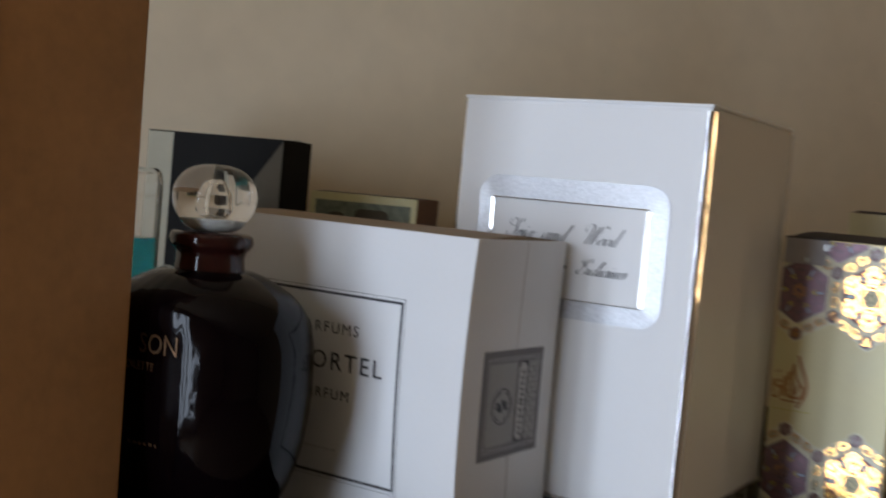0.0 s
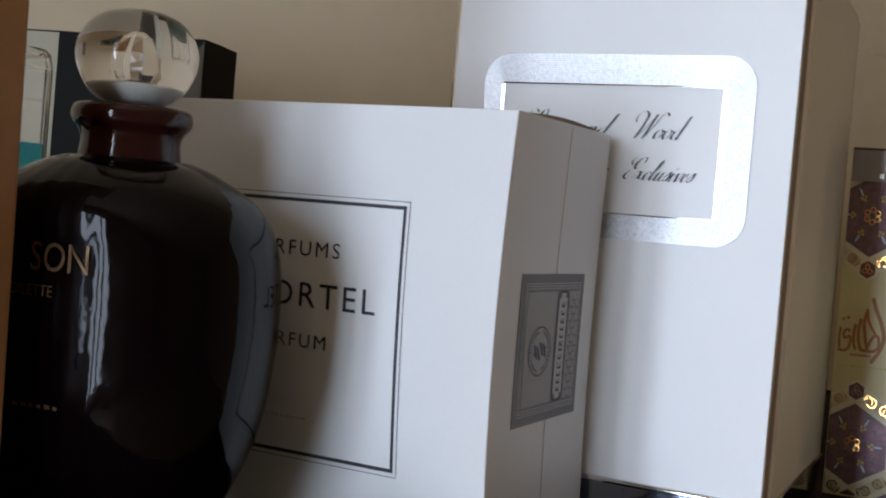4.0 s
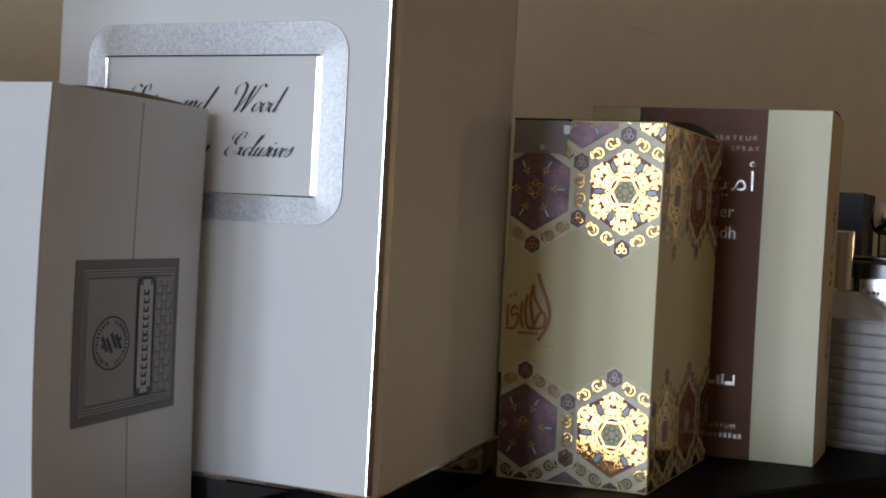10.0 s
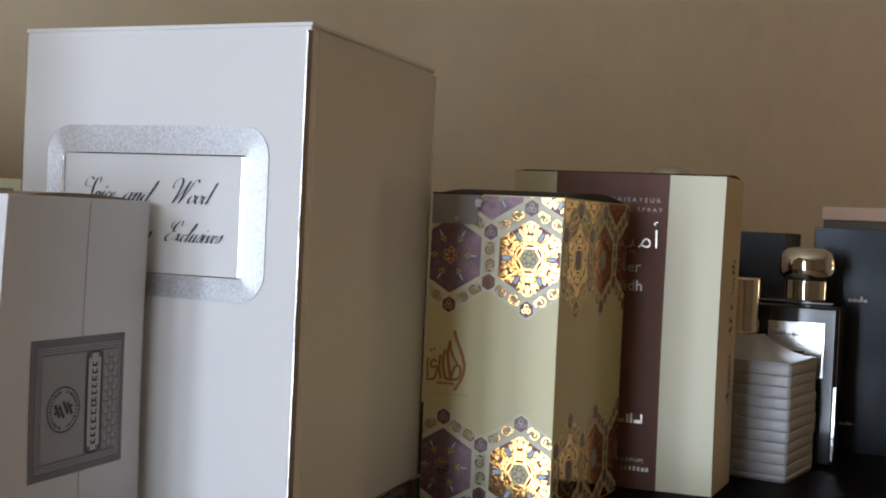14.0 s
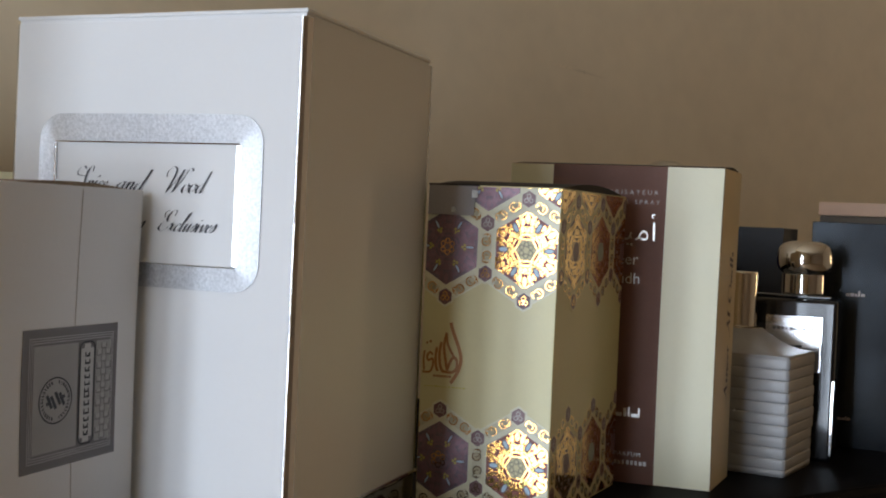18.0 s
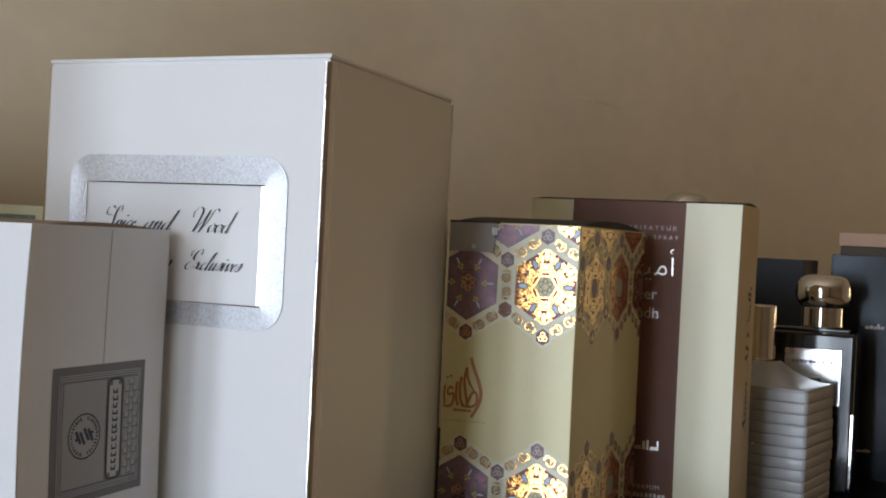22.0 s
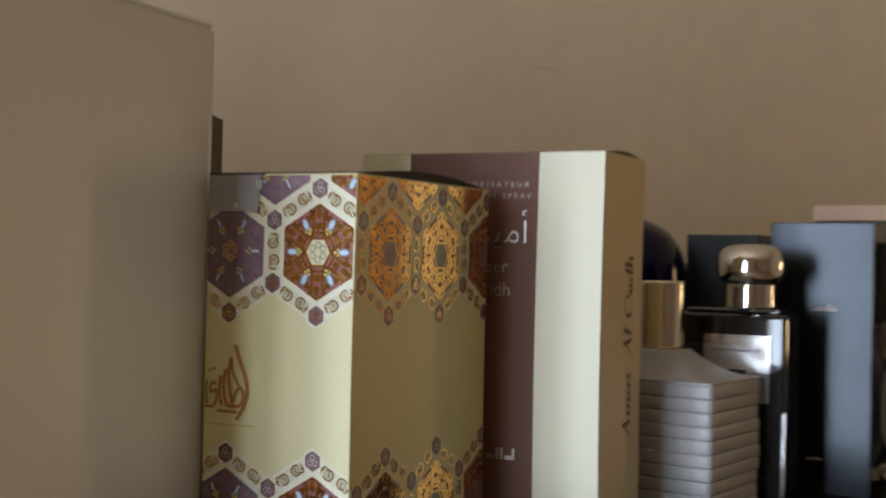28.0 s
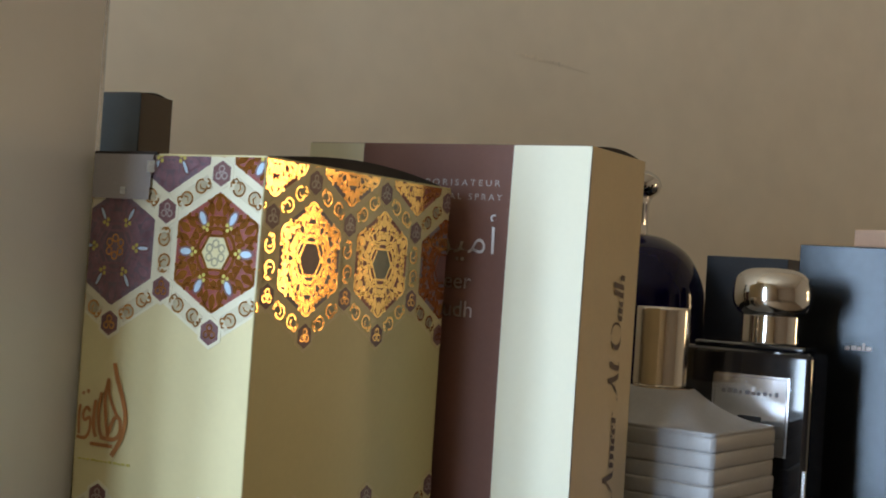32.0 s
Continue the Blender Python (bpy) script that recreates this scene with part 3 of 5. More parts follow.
# pen strokes of a copperplate hand: (advance, strokes), small letters 1 high
HAND = {
    "o": (0.82, [[(0.46, 1), (0.16, 0.84), (0.04, 0.42), (0.22, 0.02), (0.52, 0.14), (0.66, 0.60), (0.46, 1)], [(0.60, 0.86), (0.88, 0.72)]]),
    "d": (0.90, [[(0.66, 0.85), (0.44, 1), (0.14, 0.78), (0.04, 0.34), (0.22, 0), (0.50, 0.18), (0.64, 0.60)], [(0.68, 2.1), (0.62, 0.3), (0.72, 0), (0.95, 0.25)]]),
    "a": (0.88, [[(0.64, 0.85), (0.42, 1), (0.14, 0.78), (0.04, 0.34), (0.22, 0), (0.48, 0.18), (0.62, 0.60)], [(0.64, 1), (0.6, 0.2), (0.72, 0), (0.95, 0.25)]]),
    "n": (0.92, [[(0, 0.6), (0.16, 1), (0.2, 0.7), (0.16, 0)], [(0.17, 0.4), (0.48, 1), (0.62, 0.8), (0.6, 0.15), (0.74, 0), (0.98, 0.3)]]),
    "i": (0.48, [[(0, 0.4), (0.18, 1), (0.15, 0.2), (0.28, 0), (0.52, 0.3)], [(0.2, 1.45), (0.2, 1.35)]]),
    "c": (0.60, [[(0.54, 0.8), (0.36, 1), (0.1, 0.65), (0.1, 0.2), (0.34, 0), (0.64, 0.3)]]),
    "e": (0.58, [[(0.02, 0.35), (0.42, 0.65), (0.38, 1), (0.16, 0.8), (0.1, 0.25), (0.3, 0), (0.62, 0.3)]]),
    "p": (0.85, [[(0.06, 0.5), (0.24, 1), (0.2, 0.3), (0.15, -0.9)], [(0.2, 0.5), (0.5, 1), (0.68, 0.65), (0.58, 0.12), (0.36, 0), (0.2, 0.2)]]),
    "l": (0.50, [[(0, 0.3), (0.36, 1.6), (0.34, 2.1), (0.2, 1.8), (0.15, 0.3), (0.28, 0), (0.52, 0.3)]]),
    "x": (0.72, [[(0, 0.8), (0.18, 1), (0.4, 0.2), (0.7, 0.1)], [(0.66, 0.95), (0.4, 0.7), (0.2, 0.2), (0, 0.05)]]),
    "u": (0.90, [[(0, 0.5), (0.15, 1), (0.12, 0.2), (0.28, 0), (0.55, 0.5)], [(0.6, 1), (0.56, 0.2), (0.7, 0), (0.94, 0.3)]]),
    "s": (0.50, [[(0, 0.2), (0.32, 1.1), (0.44, 0.5), (0.3, 0.02), (0.06, 0.14)], [(0.3, 0.02), (0.54, 0.25)]]),
    "v": (0.70, [[(0, 0.6), (0.14, 1), (0.22, 0.3), (0.34, 0), (0.6, 0.6), (0.56, 1), (0.76, 0.9)]]),
    "S": (1.25, [[(1.25, 1.8), (1.05, 2.3), (0.68, 2.1), (0.72, 1.4), (0.92, 0.7), (0.62, 0.05), (0.1, 0.1), (-0.05, 0.5), (0.2, 0.65)], [(0.72, 1.4), (-0.3, 1.5), (-0.5, 2.0), (-0.1, 2.3), (0.3, 2.05)]]),
    "W": (1.85, [[(-0.55, 1.5), (-0.75, 2.0), (-0.3, 2.45), (0.2, 2.1), (0.3, 1.2), (0.22, 0)], [(0.22, 0), (0.7, 1.1), (1.0, 2.2)], [(1.0, 2.2), (1.0, 1.1), (0.95, 0)], [(0.95, 0), (1.35, 1.2), (1.5, 2.1), (1.8, 2.35), (2.1, 2.1)]]),
    "A": (1.75, [[(-0.1, 0), (0.35, 0.05), (0.85, 1.3), (1.0, 2.2)], [(1.0, 2.2), (1.15, 1.3), (1.4, 0.12), (1.7, 0)], [(0.45, 0.75), (1.2, 0.75)]]),
    "O": (1.75, [[(0.80, 2.2), (0.25, 1.85), (0.08, 1.1), (0.28, 0.3), (0.80, 0.0), (1.35, 0.3), (1.52, 1.1), (1.35, 1.85), (0.80, 2.2)]]),
    "m": (1.52, [[(0.0, 0.85), (0.2, 1), (0.2, 0)], [(0.2, 0.6), (0.5, 1), (0.72, 0.8), (0.7, 0)], [(0.7, 0.6), (1.0, 1), (1.22, 0.8), (1.22, 0.1), (1.45, 0)]]),
    "r": (0.72, [[(0.0, 0.85), (0.2, 1), (0.2, 0)], [(0.2, 0.6), (0.42, 0.95), (0.68, 0.9)]]),
    "h": (1.00, [[(0.05, 2.1), (0.2, 2.15), (0.2, 0)], [(0.2, 0.6), (0.55, 1), (0.76, 0.8), (0.74, 0.1), (0.96, 0)]]),
    " ": (0.75, []),
    "E": (1.20, [[(1.15, 1.75), (1.1, 2.25), (0.7, 2.25), (0.45, 1.75), (0.55, 1.3), (0.85, 1.22)], [(0.85, 1.22), (0.25, 1.0), (0.05, 0.4), (0.4, 0), (0.85, 0.15), (1.15, 0.55)], [(0.5, 1.7), (0.1, 1.6), (-0.1, 2.0), (0.2, 2.3)]]),
}


def pen_hand(words, size, u0, u1, v, slant, weight=1.0):
    """Pen writing from u0 to u1: hairlines rising, swelled strokes falling."""
    bm = bmesh.new()
    x = 0.0
    for ch in words:
        step, strokes = HAND[ch]
        for st in strokes:
            pts = smooth_profile(st, 5)
            edge = []
            for k in range(len(pts)):
                a, b = pts[max(k - 1, 0)], pts[min(k + 1, len(pts) - 1)]
                dx, dy = b[0] - a[0], b[1] - a[1]
                l = math.hypot(dx, dy) or 1.0
                half = weight * (0.058 + 0.072 * max(0.0, -dy / l) ** 1.5)
                px, py = x + pts[k][0], pts[k][1] * 0.84 if pts[k][1] < 1 else pts[k][1] * 1.06 - 0.22
                edge.append([bm.verts.new((px + q * half + slant * py, py + q * half * 0.35, 0.0003)) for q in (-1, 1)])
            for (a, b), (c, d) in zip(edge, edge[1:]):
                bm.faces.new((a, b, d, c))
        x += step
    bm.transform(Matrix(((( u1 - u0) / (x + 0.4), 0, 0, u0), (0, size, 0, v), (0, 0, 1, 0), (0, 0, 0, 1))))
    return bm


def script(name, words, size, u0, u1, v):
    part(name, front_face(pen_hand(words, size, u0, u1, v, 0.62)), SCRIPT_INK, tall, "thin black copperplate writing")


script("script_word", "Spice", 0.0039, 0.0315, 0.0478, 0.1310)
script("script_word", "and", 0.0039, 0.0505, 0.0645, 0.1310)
script("script_word", "Wood", 0.0039, 0.0728, 0.0908, 0.1310)
script("script_word", "les", 0.0034, 0.0566, 0.0648, 0.1170)
script("script_word", "Exclusives", 0.0034, 0.0702, 0.0960, 0.1170)

# the carton stands a little racked
for c in tall.children_recursive:
    c.data.transform(Matrix(((1, -0.1040, 0, 0), (0, 1, 0, 0), (0, 0, 1, 0), (0, 0, 0, 1))))

# ---- white carton with black ruled frame ----
low = thing("low_white_box", -0.3873, 0.3850, TABLE, -5.0, "low white card perfume box with a black ruled frame", "perfume box")
EW, ED, EH = 0.1470, 0.0722, 0.1312
carton(low, EW, ED, EH, WHITE_CARD, WHITE_CARD, CARD_INSIDE, 0.0022)
bm = bmesh.new()
F0, F1, G0, G1 = 0.0318, EW - 0.0318, 0.0187, 0.1021
ribbon(bm, [(F0, G0), (F1, G0), (F1, G1), (F0, G1)], 0.00030, 0.0002, True)
frame_rule = part("ruled_frame", front_face(bm), BLACK_PRINT, low, "thin black outer rule")
bm = bmesh.new()
for a, b, c, d in ((F0 + 0.0012, F1 - 0.0012, G1 - 0.0024, G1 - 0.0013), (F0 + 0.0012, F1 - 0.0012, G0 + 0.0013, G0 + 0.0024), (F0 + 0.0012, F0 + 0.0022, G0 + 0.0024, G1 - 0.0024), (F1 - 0.0022, F1 - 0.0012, G0 + 0.0024, G1 - 0.0024)):
    slab(bm, [(a, c), (b, c), (b, d), (a, d)])
part("inner_rule", front_face(bm), BLACK_PRINT, frame_rule, "heavier black inner rule")
MID = EW / 2
part("printed_word", front_face(letters("PARFUMS", 0.0068, MID, 0.0828, "CENTER", spacing=1.25, width=0.0350)), BLACK_PRINT, low)
part("printed_word", front_face(letters("MORTEL", 0.0112, EW - 0.0415, 0.0668, "RIGHT", spacing=1.2, width=0.0500)), BLACK_PRINT, low)
part("printed_word", front_face(letters("PARFUM", 0.0062, MID, 0.0540, "CENTER", spacing=1.25, width=0.0285)), BLACK_PRINT, low)
part("small_print", front_face(word_bars(MID - 0.010, MID + 0.0085, 0.0313, 0.0322, 9, 3)), PALE_PRINT, low)
bm = bmesh.new()
slab(bm, [(0.0392, 0.001), (0.0396, 0.001), (0.0396, EH - 0.001), (0.0392, EH - 0.001)], 0, 0.00012)
part("fold_line", side_face(bm, EW), CREASE, low, "pressed fold line")
# the seal on the side, set a little askew
S0, S1, V0, V1 = 0.0149, 0.0615, 0.0366, 0.0836


def on_seal(bm):
    """From the seal's own sheet to the side of the box."""
    for p in bm.verts:
        p.co.y += (p.co.x - S0) / (S1 - S0) * (0.0016 if p.co.y < (V0 + V1) / 2 else 0.0004)
    return side_face(bm, EW)


seal = part("seal_label", on_seal(slab(bmesh.new(), [(S0, V0), (S1, V0), (S1, V1), (S0, V1)], 0, 0.00025)), GREY_PRINT, low, "dark grey rectangular seal label")
bm = bmesh.new()
for k in range(3):
    e = 0.0030 + k * 0.0008
    ribbon(bm, [(S0 + e, V0 + e), (S1 - e * 0.8, V0 + e), (S1 - e * 0.8, V1 - e), (S0 + e, V1 - e)], 0.00034, 0.0004, True)
part("seal_rule", on_seal(bm), PALE_PRINT, seal, "pale engraved rules", kind="stuff")
part("seal_field", on_seal(slab(bmesh.new(), [(S0 + 0.0053, V0 + 0.0056), (S0 + 0.0264, V0 + 0.0056), (S0 + 0.0264, V1 - 0.0056), (S0 + 0.0053, V1 - 0.0056)], 0, 0.00035)), MID_PRINT, seal, "mid grey field")
bm = bmesh.new()
for k in range(46):
    v = V0 + 0.0060 + k * 0.00078
    ribbon(bm, [(S0 + 0.0055, v), (S0 + 0.0262, v)], 0.00007, 0.00042)
part("field_hatching", on_seal(bm), GREY_PRINT, seal, kind="stuff")
CU, CV = S0 + 0.0158, (V0 + V1) / 2 - 0.0008
part("emblem_disc", on_seal(slab(bmesh.new(), circle(CU, CV, 0.0079, 36), 0, 0.00046)), MID_PRINT, seal, "round emblem")
bm = bmesh.new()
ribbon(bm, circle(CU, CV, 0.0078, 40), 0.00055, 0.00054, True)
rng = random.Random(5)
for k in range(34):
    if k in (8, 9, 25, 26):
        continue
    a = math.tau * k / 34
    ribbon(bm, [(CU + 0.0058 * math.cos(a), CV + 0.0058 * math.sin(a)), (CU + 0.0070 * math.cos(a + 0.05), CV + 0.0070 * math.sin(a + 0.05))], rng.uniform(0.0004, 0.0008), 0.00054)
part("emblem_ring", on_seal(bm), BLACK_PRINT, seal, "dark ring of tiny marks", kind="stuff")
bm = bmesh.new()
for k in range(4):
    c = CU - 0.0030 + k * 0.0020
    d = (0.0004, -0.0004)[k % 2]
    ribbon(bm, [(c - 0.0012, CV + 0.0024 + d + 0.0004 * k - 0.0006), (c + 0.0012, CV - 0.0024 + d + 0.0004 * k - 0.0006)], 0.0013, 0.00060)
ribbon(bm, [(CU - 0.0044, CV - 0.0012), (CU - 0.0026, CV - 0.0004)], 0.0012, 0.00060)
ribbon(bm, [(CU + 0.0026, CV + 0.0006), (CU + 0.0044, CV + 0.0014)], 0.0012, 0.00060)
part("emblem_mark", on_seal(bm), BLACK_PRINT, seal, "black woven bars", kind="stuff")
T0, T1, TV0, TV1 = S0 + 0.0279, S0 + 0.0341, V0 + 0.0062, V1 - 0.0062


def notched(e):
    q = 0.0016
    return [(T0 + q - e, TV0 - e), (T1 - q + e, TV0 - e), (T1 - q + e, TV0 + q), (T1 + e, TV0 + q), (T1 + e, TV1 - q), (T1 - q + e, TV1 - q), (T1 - q + e, TV1 + e), (T0 + q - e, TV1 + e), (T0 + q - e, TV1 - q), (T0 - e, TV1 - q), (T0 - e, TV0 + q), (T0 + q - e, TV0 + q)]


bm = bmesh.new()
ribbon(bm, rounded(T0 - 0.0006, T1 + 0.0006, TV0 - 0.0006, TV1 + 0.0006, 0.0022, 5), 0.0006, 0.00046, True)
part("tab_rule", on_seal(bm), BLACK_PRINT, seal, "dark outline of the tab")
part("seal_tab", on_seal(slab(bmesh.new(), notched(0.0), 0, 0.0005)), PALE_PRINT, seal, "pale notched tab")
bm = bmesh.new()
rng = random.Random(8)
v = TV0 + 0.0022
while v < TV1 - 0.0030:
    l = rng.uniform(0.0014, 0.0021)
    m = (T0 + T1) / 2
    ribbon(bm, [(m - 0.0011, v), (m - 0.0011, v + l)], 0.0006, 0.0006)
    ribbon(bm, [(m - 0.0011, v + l * 0.2), (m + 0.0012, v + l * 0.2)], 0.0007, 0.0006)
    ribbon(bm, [(m + (0.0011 if rng.random() < 0.6 else 0.0), v), (m + 0.0011, v + l)], 0.0006, 0.0006)
    v += l + 0.0009
part("tab_print", on_seal(bm), BLACK_PRINT, seal, "dark bars of lettering", kind="stuff")
K0, K1 = S0 + 0.0356, S0 + 0.0432
part("key_ground", on_seal(slab(bmesh.new(), [(K0, V0 + 0.0056), (K1, V0 + 0.0056), (K1, V1 - 0.0056), (K0, V1 - 0.0056)], 0, 0.00034)), MID_PRINT, seal)
light, dark_lines = bmesh.new(), bmesh.new()
km = (K0 + K1) / 2
for k in range(15):
    v = V0 + 0.0072 + k * 0.00232
    for c in ((km - 0.0022, km + 0.0022) if k % 2 else (km,)):
        for d in (-0.0004, 0.0004):
            ribbon(light, [(c + d, v - 0.0006), (c + d, v + 0.0008)], 0.00042, 0.00052)
        ribbon(dark_lines, [(c - 0.0013, v - 0.0011), (c + 0.0013, v - 0.0011)], 0.00040, 0.00048)
        for d in (-0.0013, 0.0013):
            ribbon(dark_lines, [(c + d, v - 0.0011), (c + d, v + 0.0009)], 0.00034, 0.00048)
part("key_pattern", on_seal(light), PALE_PRINT, seal, "pale woven key pattern", kind="stuff")
part("key_line", on_seal(dark_lines), GREY_PRINT, seal, "grey lines of the key pattern", kind="stuff")
for c in low.children_recursive:       # the print stands a little askew on a front that leans forward
    printed = c.name.split(".")[0] in ("ruled_frame", "inner_rule", "printed_word", "small_print")
    for p in c.data.vertices:
        p.co.y += 0.0008 + 0.0010 * (1 - p.co.z / EH)
        p.co.x += 0.026 * (0.1021 - p.co.z) - 0.0006 if printed else 0.0
warp(low, ED, EH, EW, 0.0012, 0.0016)

# ---- patterned cream and gold carton ----
pat = thing("patterned_box", -0.1708, 0.5722, TABLE, -1.0, "cream perfume box patterned with red hexagons and gold foil", "perfume box")
PW, PD, PH = 0.0600, 0.0955, 0.1415
pat_parts = carton(pat, PW, PD, PH, CREAM, SHADED_CREAM, SHADED_INSIDE, 0.0042)
PER, SV = 0.0357, 0.0218


def leaf(r0, r1, wide, off, n=9):
    """A pointed leaf lying along a ray of the cell."""
    side = [(r0 + (r1 - r0) * k / n, wide * math.sin(math.pi * (k / n) ** 0.8)) for k in range(n + 1)]
    pts = side + [(r, -w) for r, w in side[-2:0:-1]]
    return [(r * math.cos(off) - w * math.sin(off), r * math.sin(off) + w * math.cos(off)) for r, w in pts]


def star_foil(heavy):
    """Gold lace of a star: palmettes towards the corners and eyed petals between, in a cell of radius 1."""
    bm = bmesh.new()
    for k in range(6):
        a = math.tau * k / 6 + math.pi / 6
        for r0, r1, wide, off in ((0.64, 0.93, 0.062, 0), (0.59, 0.88, 0.056, 11.5), (0.59, 0.88, 0.056, -11.5), (0.60, 0.79, 0.048, 22), (0.60, 0.79, 0.048, -22), (0.42, 0.59, 0.064, 0), (0.42, 0.57, 0.046, 15), (0.42, 0.57, 0.046, -15)):
            slab(bm, leaf(r0, r1, wide * heavy, a + radians(off)), 0.0003, 0.0005)
        for r, q, off in ((0.74, 0.030, 15.5), (0.84, 0.024, 15), (0.70, 0.026, 26), (0.62, 0.024, 27)):
            for sign in (-1, 1):
                o = a + sign * radians(off)
                slab(bm, circle(r * math.cos(o), r * math.sin(o), q * heavy, 8), 0.0003, 0.0005)
        ribbon(bm, [(0.385 * math.cos(a + radians(o)), 0.385 * math.sin(a + radians(o))) for o in range(-24, 25, 6)], 0.050 * heavy, 0.0005)
        ribbon(bm, [((0.58 - 0.03 * math.cos(radians(o * 5))) * math.cos(a + radians(o)), (0.58 - 0.03 * math.cos(radians(o * 5))) * math.sin(a + radians(o))) for o in range(-18, 19, 6)], 0.046 * heavy, 0.0005)
        e = a - math.pi / 6
        ce, se = math.cos(e), math.sin(e)
        eye = [(0.60 + 0.15 * math.cos(q), 0.075 * math.sin(q)) for q in [math.tau * i / 12 for i in range(12)]]
        ribbon(bm, [(x * ce - y * se, x * se + y * ce) for x, y in eye], 0.034 * heavy, 0.0005, True)
        for r, q in ((0.36, 0.036), (0.43, 0.028)):
            for o in (-0.10, 0.10):
                slab(bm, circle(r * math.cos(e + o), r * math.sin(e + o), q * heavy, 8), 0.0003, 0.0005)
    lobes = [(0.715 + 0.20 * max(0.0, math.cos(6 * (q - math.pi / 6))) ** 0.7, q) for q in [math.tau * i / 96 for i in range(96)]]
    ribbon(bm, [(r * math.cos(q), r * math.sin(q)) for r, q in lobes], 0.040 * heavy, 0.0005, True)
    ribbon(bm, [(0.31 * math.cos(math.tau * k / 6), 0.31 * math.sin(math.tau * k / 6)) for k in range(6)], 0.045, 0.0005, True)
    return bm


def scaled(bm, cu, cv, su, sv):
    """A cell drawing of radius 1 set on a sheet."""
    bm.transform(Matrix(((su, 0, 0, cu), (0, sv, 0, cv), (0, 0, 1, 0), (0, 0, 0, 1))))
    return bm


def hexagon(r):
    return [(r * math.sin(math.tau * k / 6), r * math.cos(math.tau * k / 6)) for k in range(6)]


def pattern(sheet, onto, length, first, colours, top_colours):
    """Hexagon borders at the top and the foot of one side of the carton."""
    su, sv = PER / math.sqrt(3), SV
    fore = sheet is pat_parts["front"]
    # the side's frames and bands take the shaded tones
    frame_card = FRAME_CREAM if fore else SHADED_FRAME
    lim = (0.0003, length - 0.0003, 0.0008, PH - 0.0006)

    def lay(name, bm, mat, label=""):
        bm.transform(Matrix.Diagonal((1, 1, 0.35, 1)))
        clip(bm, *lim)
        if len(bm.faces):
            part(name, onto(bm), mat, sheet, label, kind="stuff" if name in ("foil_lace", "petal", "petal_rim", "bud", "heart_rosette", "trefoil", "scroll", "scroll_ground") else "")
        else:
            bm.free()
    for base, sign in ((0.1035 - TABLE, 1), (0.0105 - TABLE, -1)):
        cells = [(first + k * PER, base, c) for k, c in enumerate(colours)] + [(first + (k - 0.5) * PER, base + sign * 1.5 * SV, c) for k, c in enumerate(top_colours)]
        corners, edges = set(), set()
        for cu, cv, col in cells:
            if cu < -PER * 0.6 or cu > length + PER * 0.6:
                continue
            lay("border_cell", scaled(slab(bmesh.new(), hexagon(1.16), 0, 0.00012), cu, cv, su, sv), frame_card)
            lay("star_field", scaled(slab(bmesh.new(), hexagon(0.765), 0, 0.00028), cu, cv, su, sv), STAR_RED if col else STAR_BLUE, "deep red star field" if col else "dark violet star field")
            # lace of the front's violet stars is coloured as unlit gold foil
            lay("foil_lace", scaled(star_foil(1.14 if fore else 1.32), cu, cv, su * 0.80, sv * 0.80), GOLD_FOIL if col or not fore else UNLIT_FOIL, "fine foil lace")
            bm = bmesh.new()
            for k in range(6):
                a = math.tau * k / 6
                slab(bm, [(0.54 * math.cos(a) + x * math.cos(a) - y * math.sin(a), 0.54 * math.sin(a) + x * math.sin(a) + y * math.cos(a)) for x, y in [(0.100 * math.cos(t), (0.048 if col else 0.026) * math.sin(t)) for t in [math.tau * i / 10 for i in range(10)]]], 0.0004, 0.0007)
            rim = bmesh.new()
            for k in range(6):
                a = math.tau * k / 6
                slab(rim, [(0.54 * math.cos(a) + x * math.cos(a) - y * math.sin(a), 0.54 * math.sin(a) + x * math.sin(a) + y * math.cos(a)) for x, y in [(0.135 * math.cos(t), (0.078 if col else 0.050) * math.sin(t)) for t in [math.tau * i / 10 for i in range(10)]]], 0.0003, 0.00058)
            if fore:
                lay("petal_rim", scaled(rim, cu, cv, su * 0.92, sv * 0.92), MEDAL)
                lay("petal", scaled(bm, cu, cv, su * 0.92, sv * 0.92), PETAL, "pale blue petals")
            bm = bmesh.new()
            for k in range(6):
                a = math.tau * k / 6
                for r, o in ((0.42, 0.10), (0.42, -0.10), (0.36, 0.0)):
                    slab(bm, circle(r * math.cos(a + o), r * math.sin(a + o), 0.030, 8), 0.0004, 0.0007)
            if fore:
                lay("bud", scaled(bm, cu, cv, su * 0.92, sv * 0.92), BUD, "yellow buds")
            lay("star_heart", scaled(slab(bmesh.new(), circle(0, 0, 0.225, 6), 0.0004, 0.00065), cu, cv, su, sv), (CREAM if col else STAR_BLUE) if fore else (OLIVE if col else MEDAL))
            bm = bmesh.new()
            for k in range(6 if fore else 0):
                a = math.tau * (k + 0.5) / 6
                ribbon(bm, circle(0.115 * math.cos(a), 0.115 * math.sin(a), 0.05, 8), 0.02, 0.0008, True)
            lay("heart_rosette", scaled(bm, cu, cv, su, sv), OLIVE if col else GOLD_FOIL)
            ring = [(cu + su * x, cv + sv * y) for x, y in hexagon(1.0)]
            for k in range(6):
                corners.add((round(ring[k][0], 5), round(ring[k][1], 5)))
                e = sorted([(round(ring[k][0], 5), round(ring[k][1], 5)), (round(ring[(k + 1) % 6][0], 5), round(ring[(k + 1) % 6][1], 5))])
                edges.add((e[0], e[1]))
        seen = []
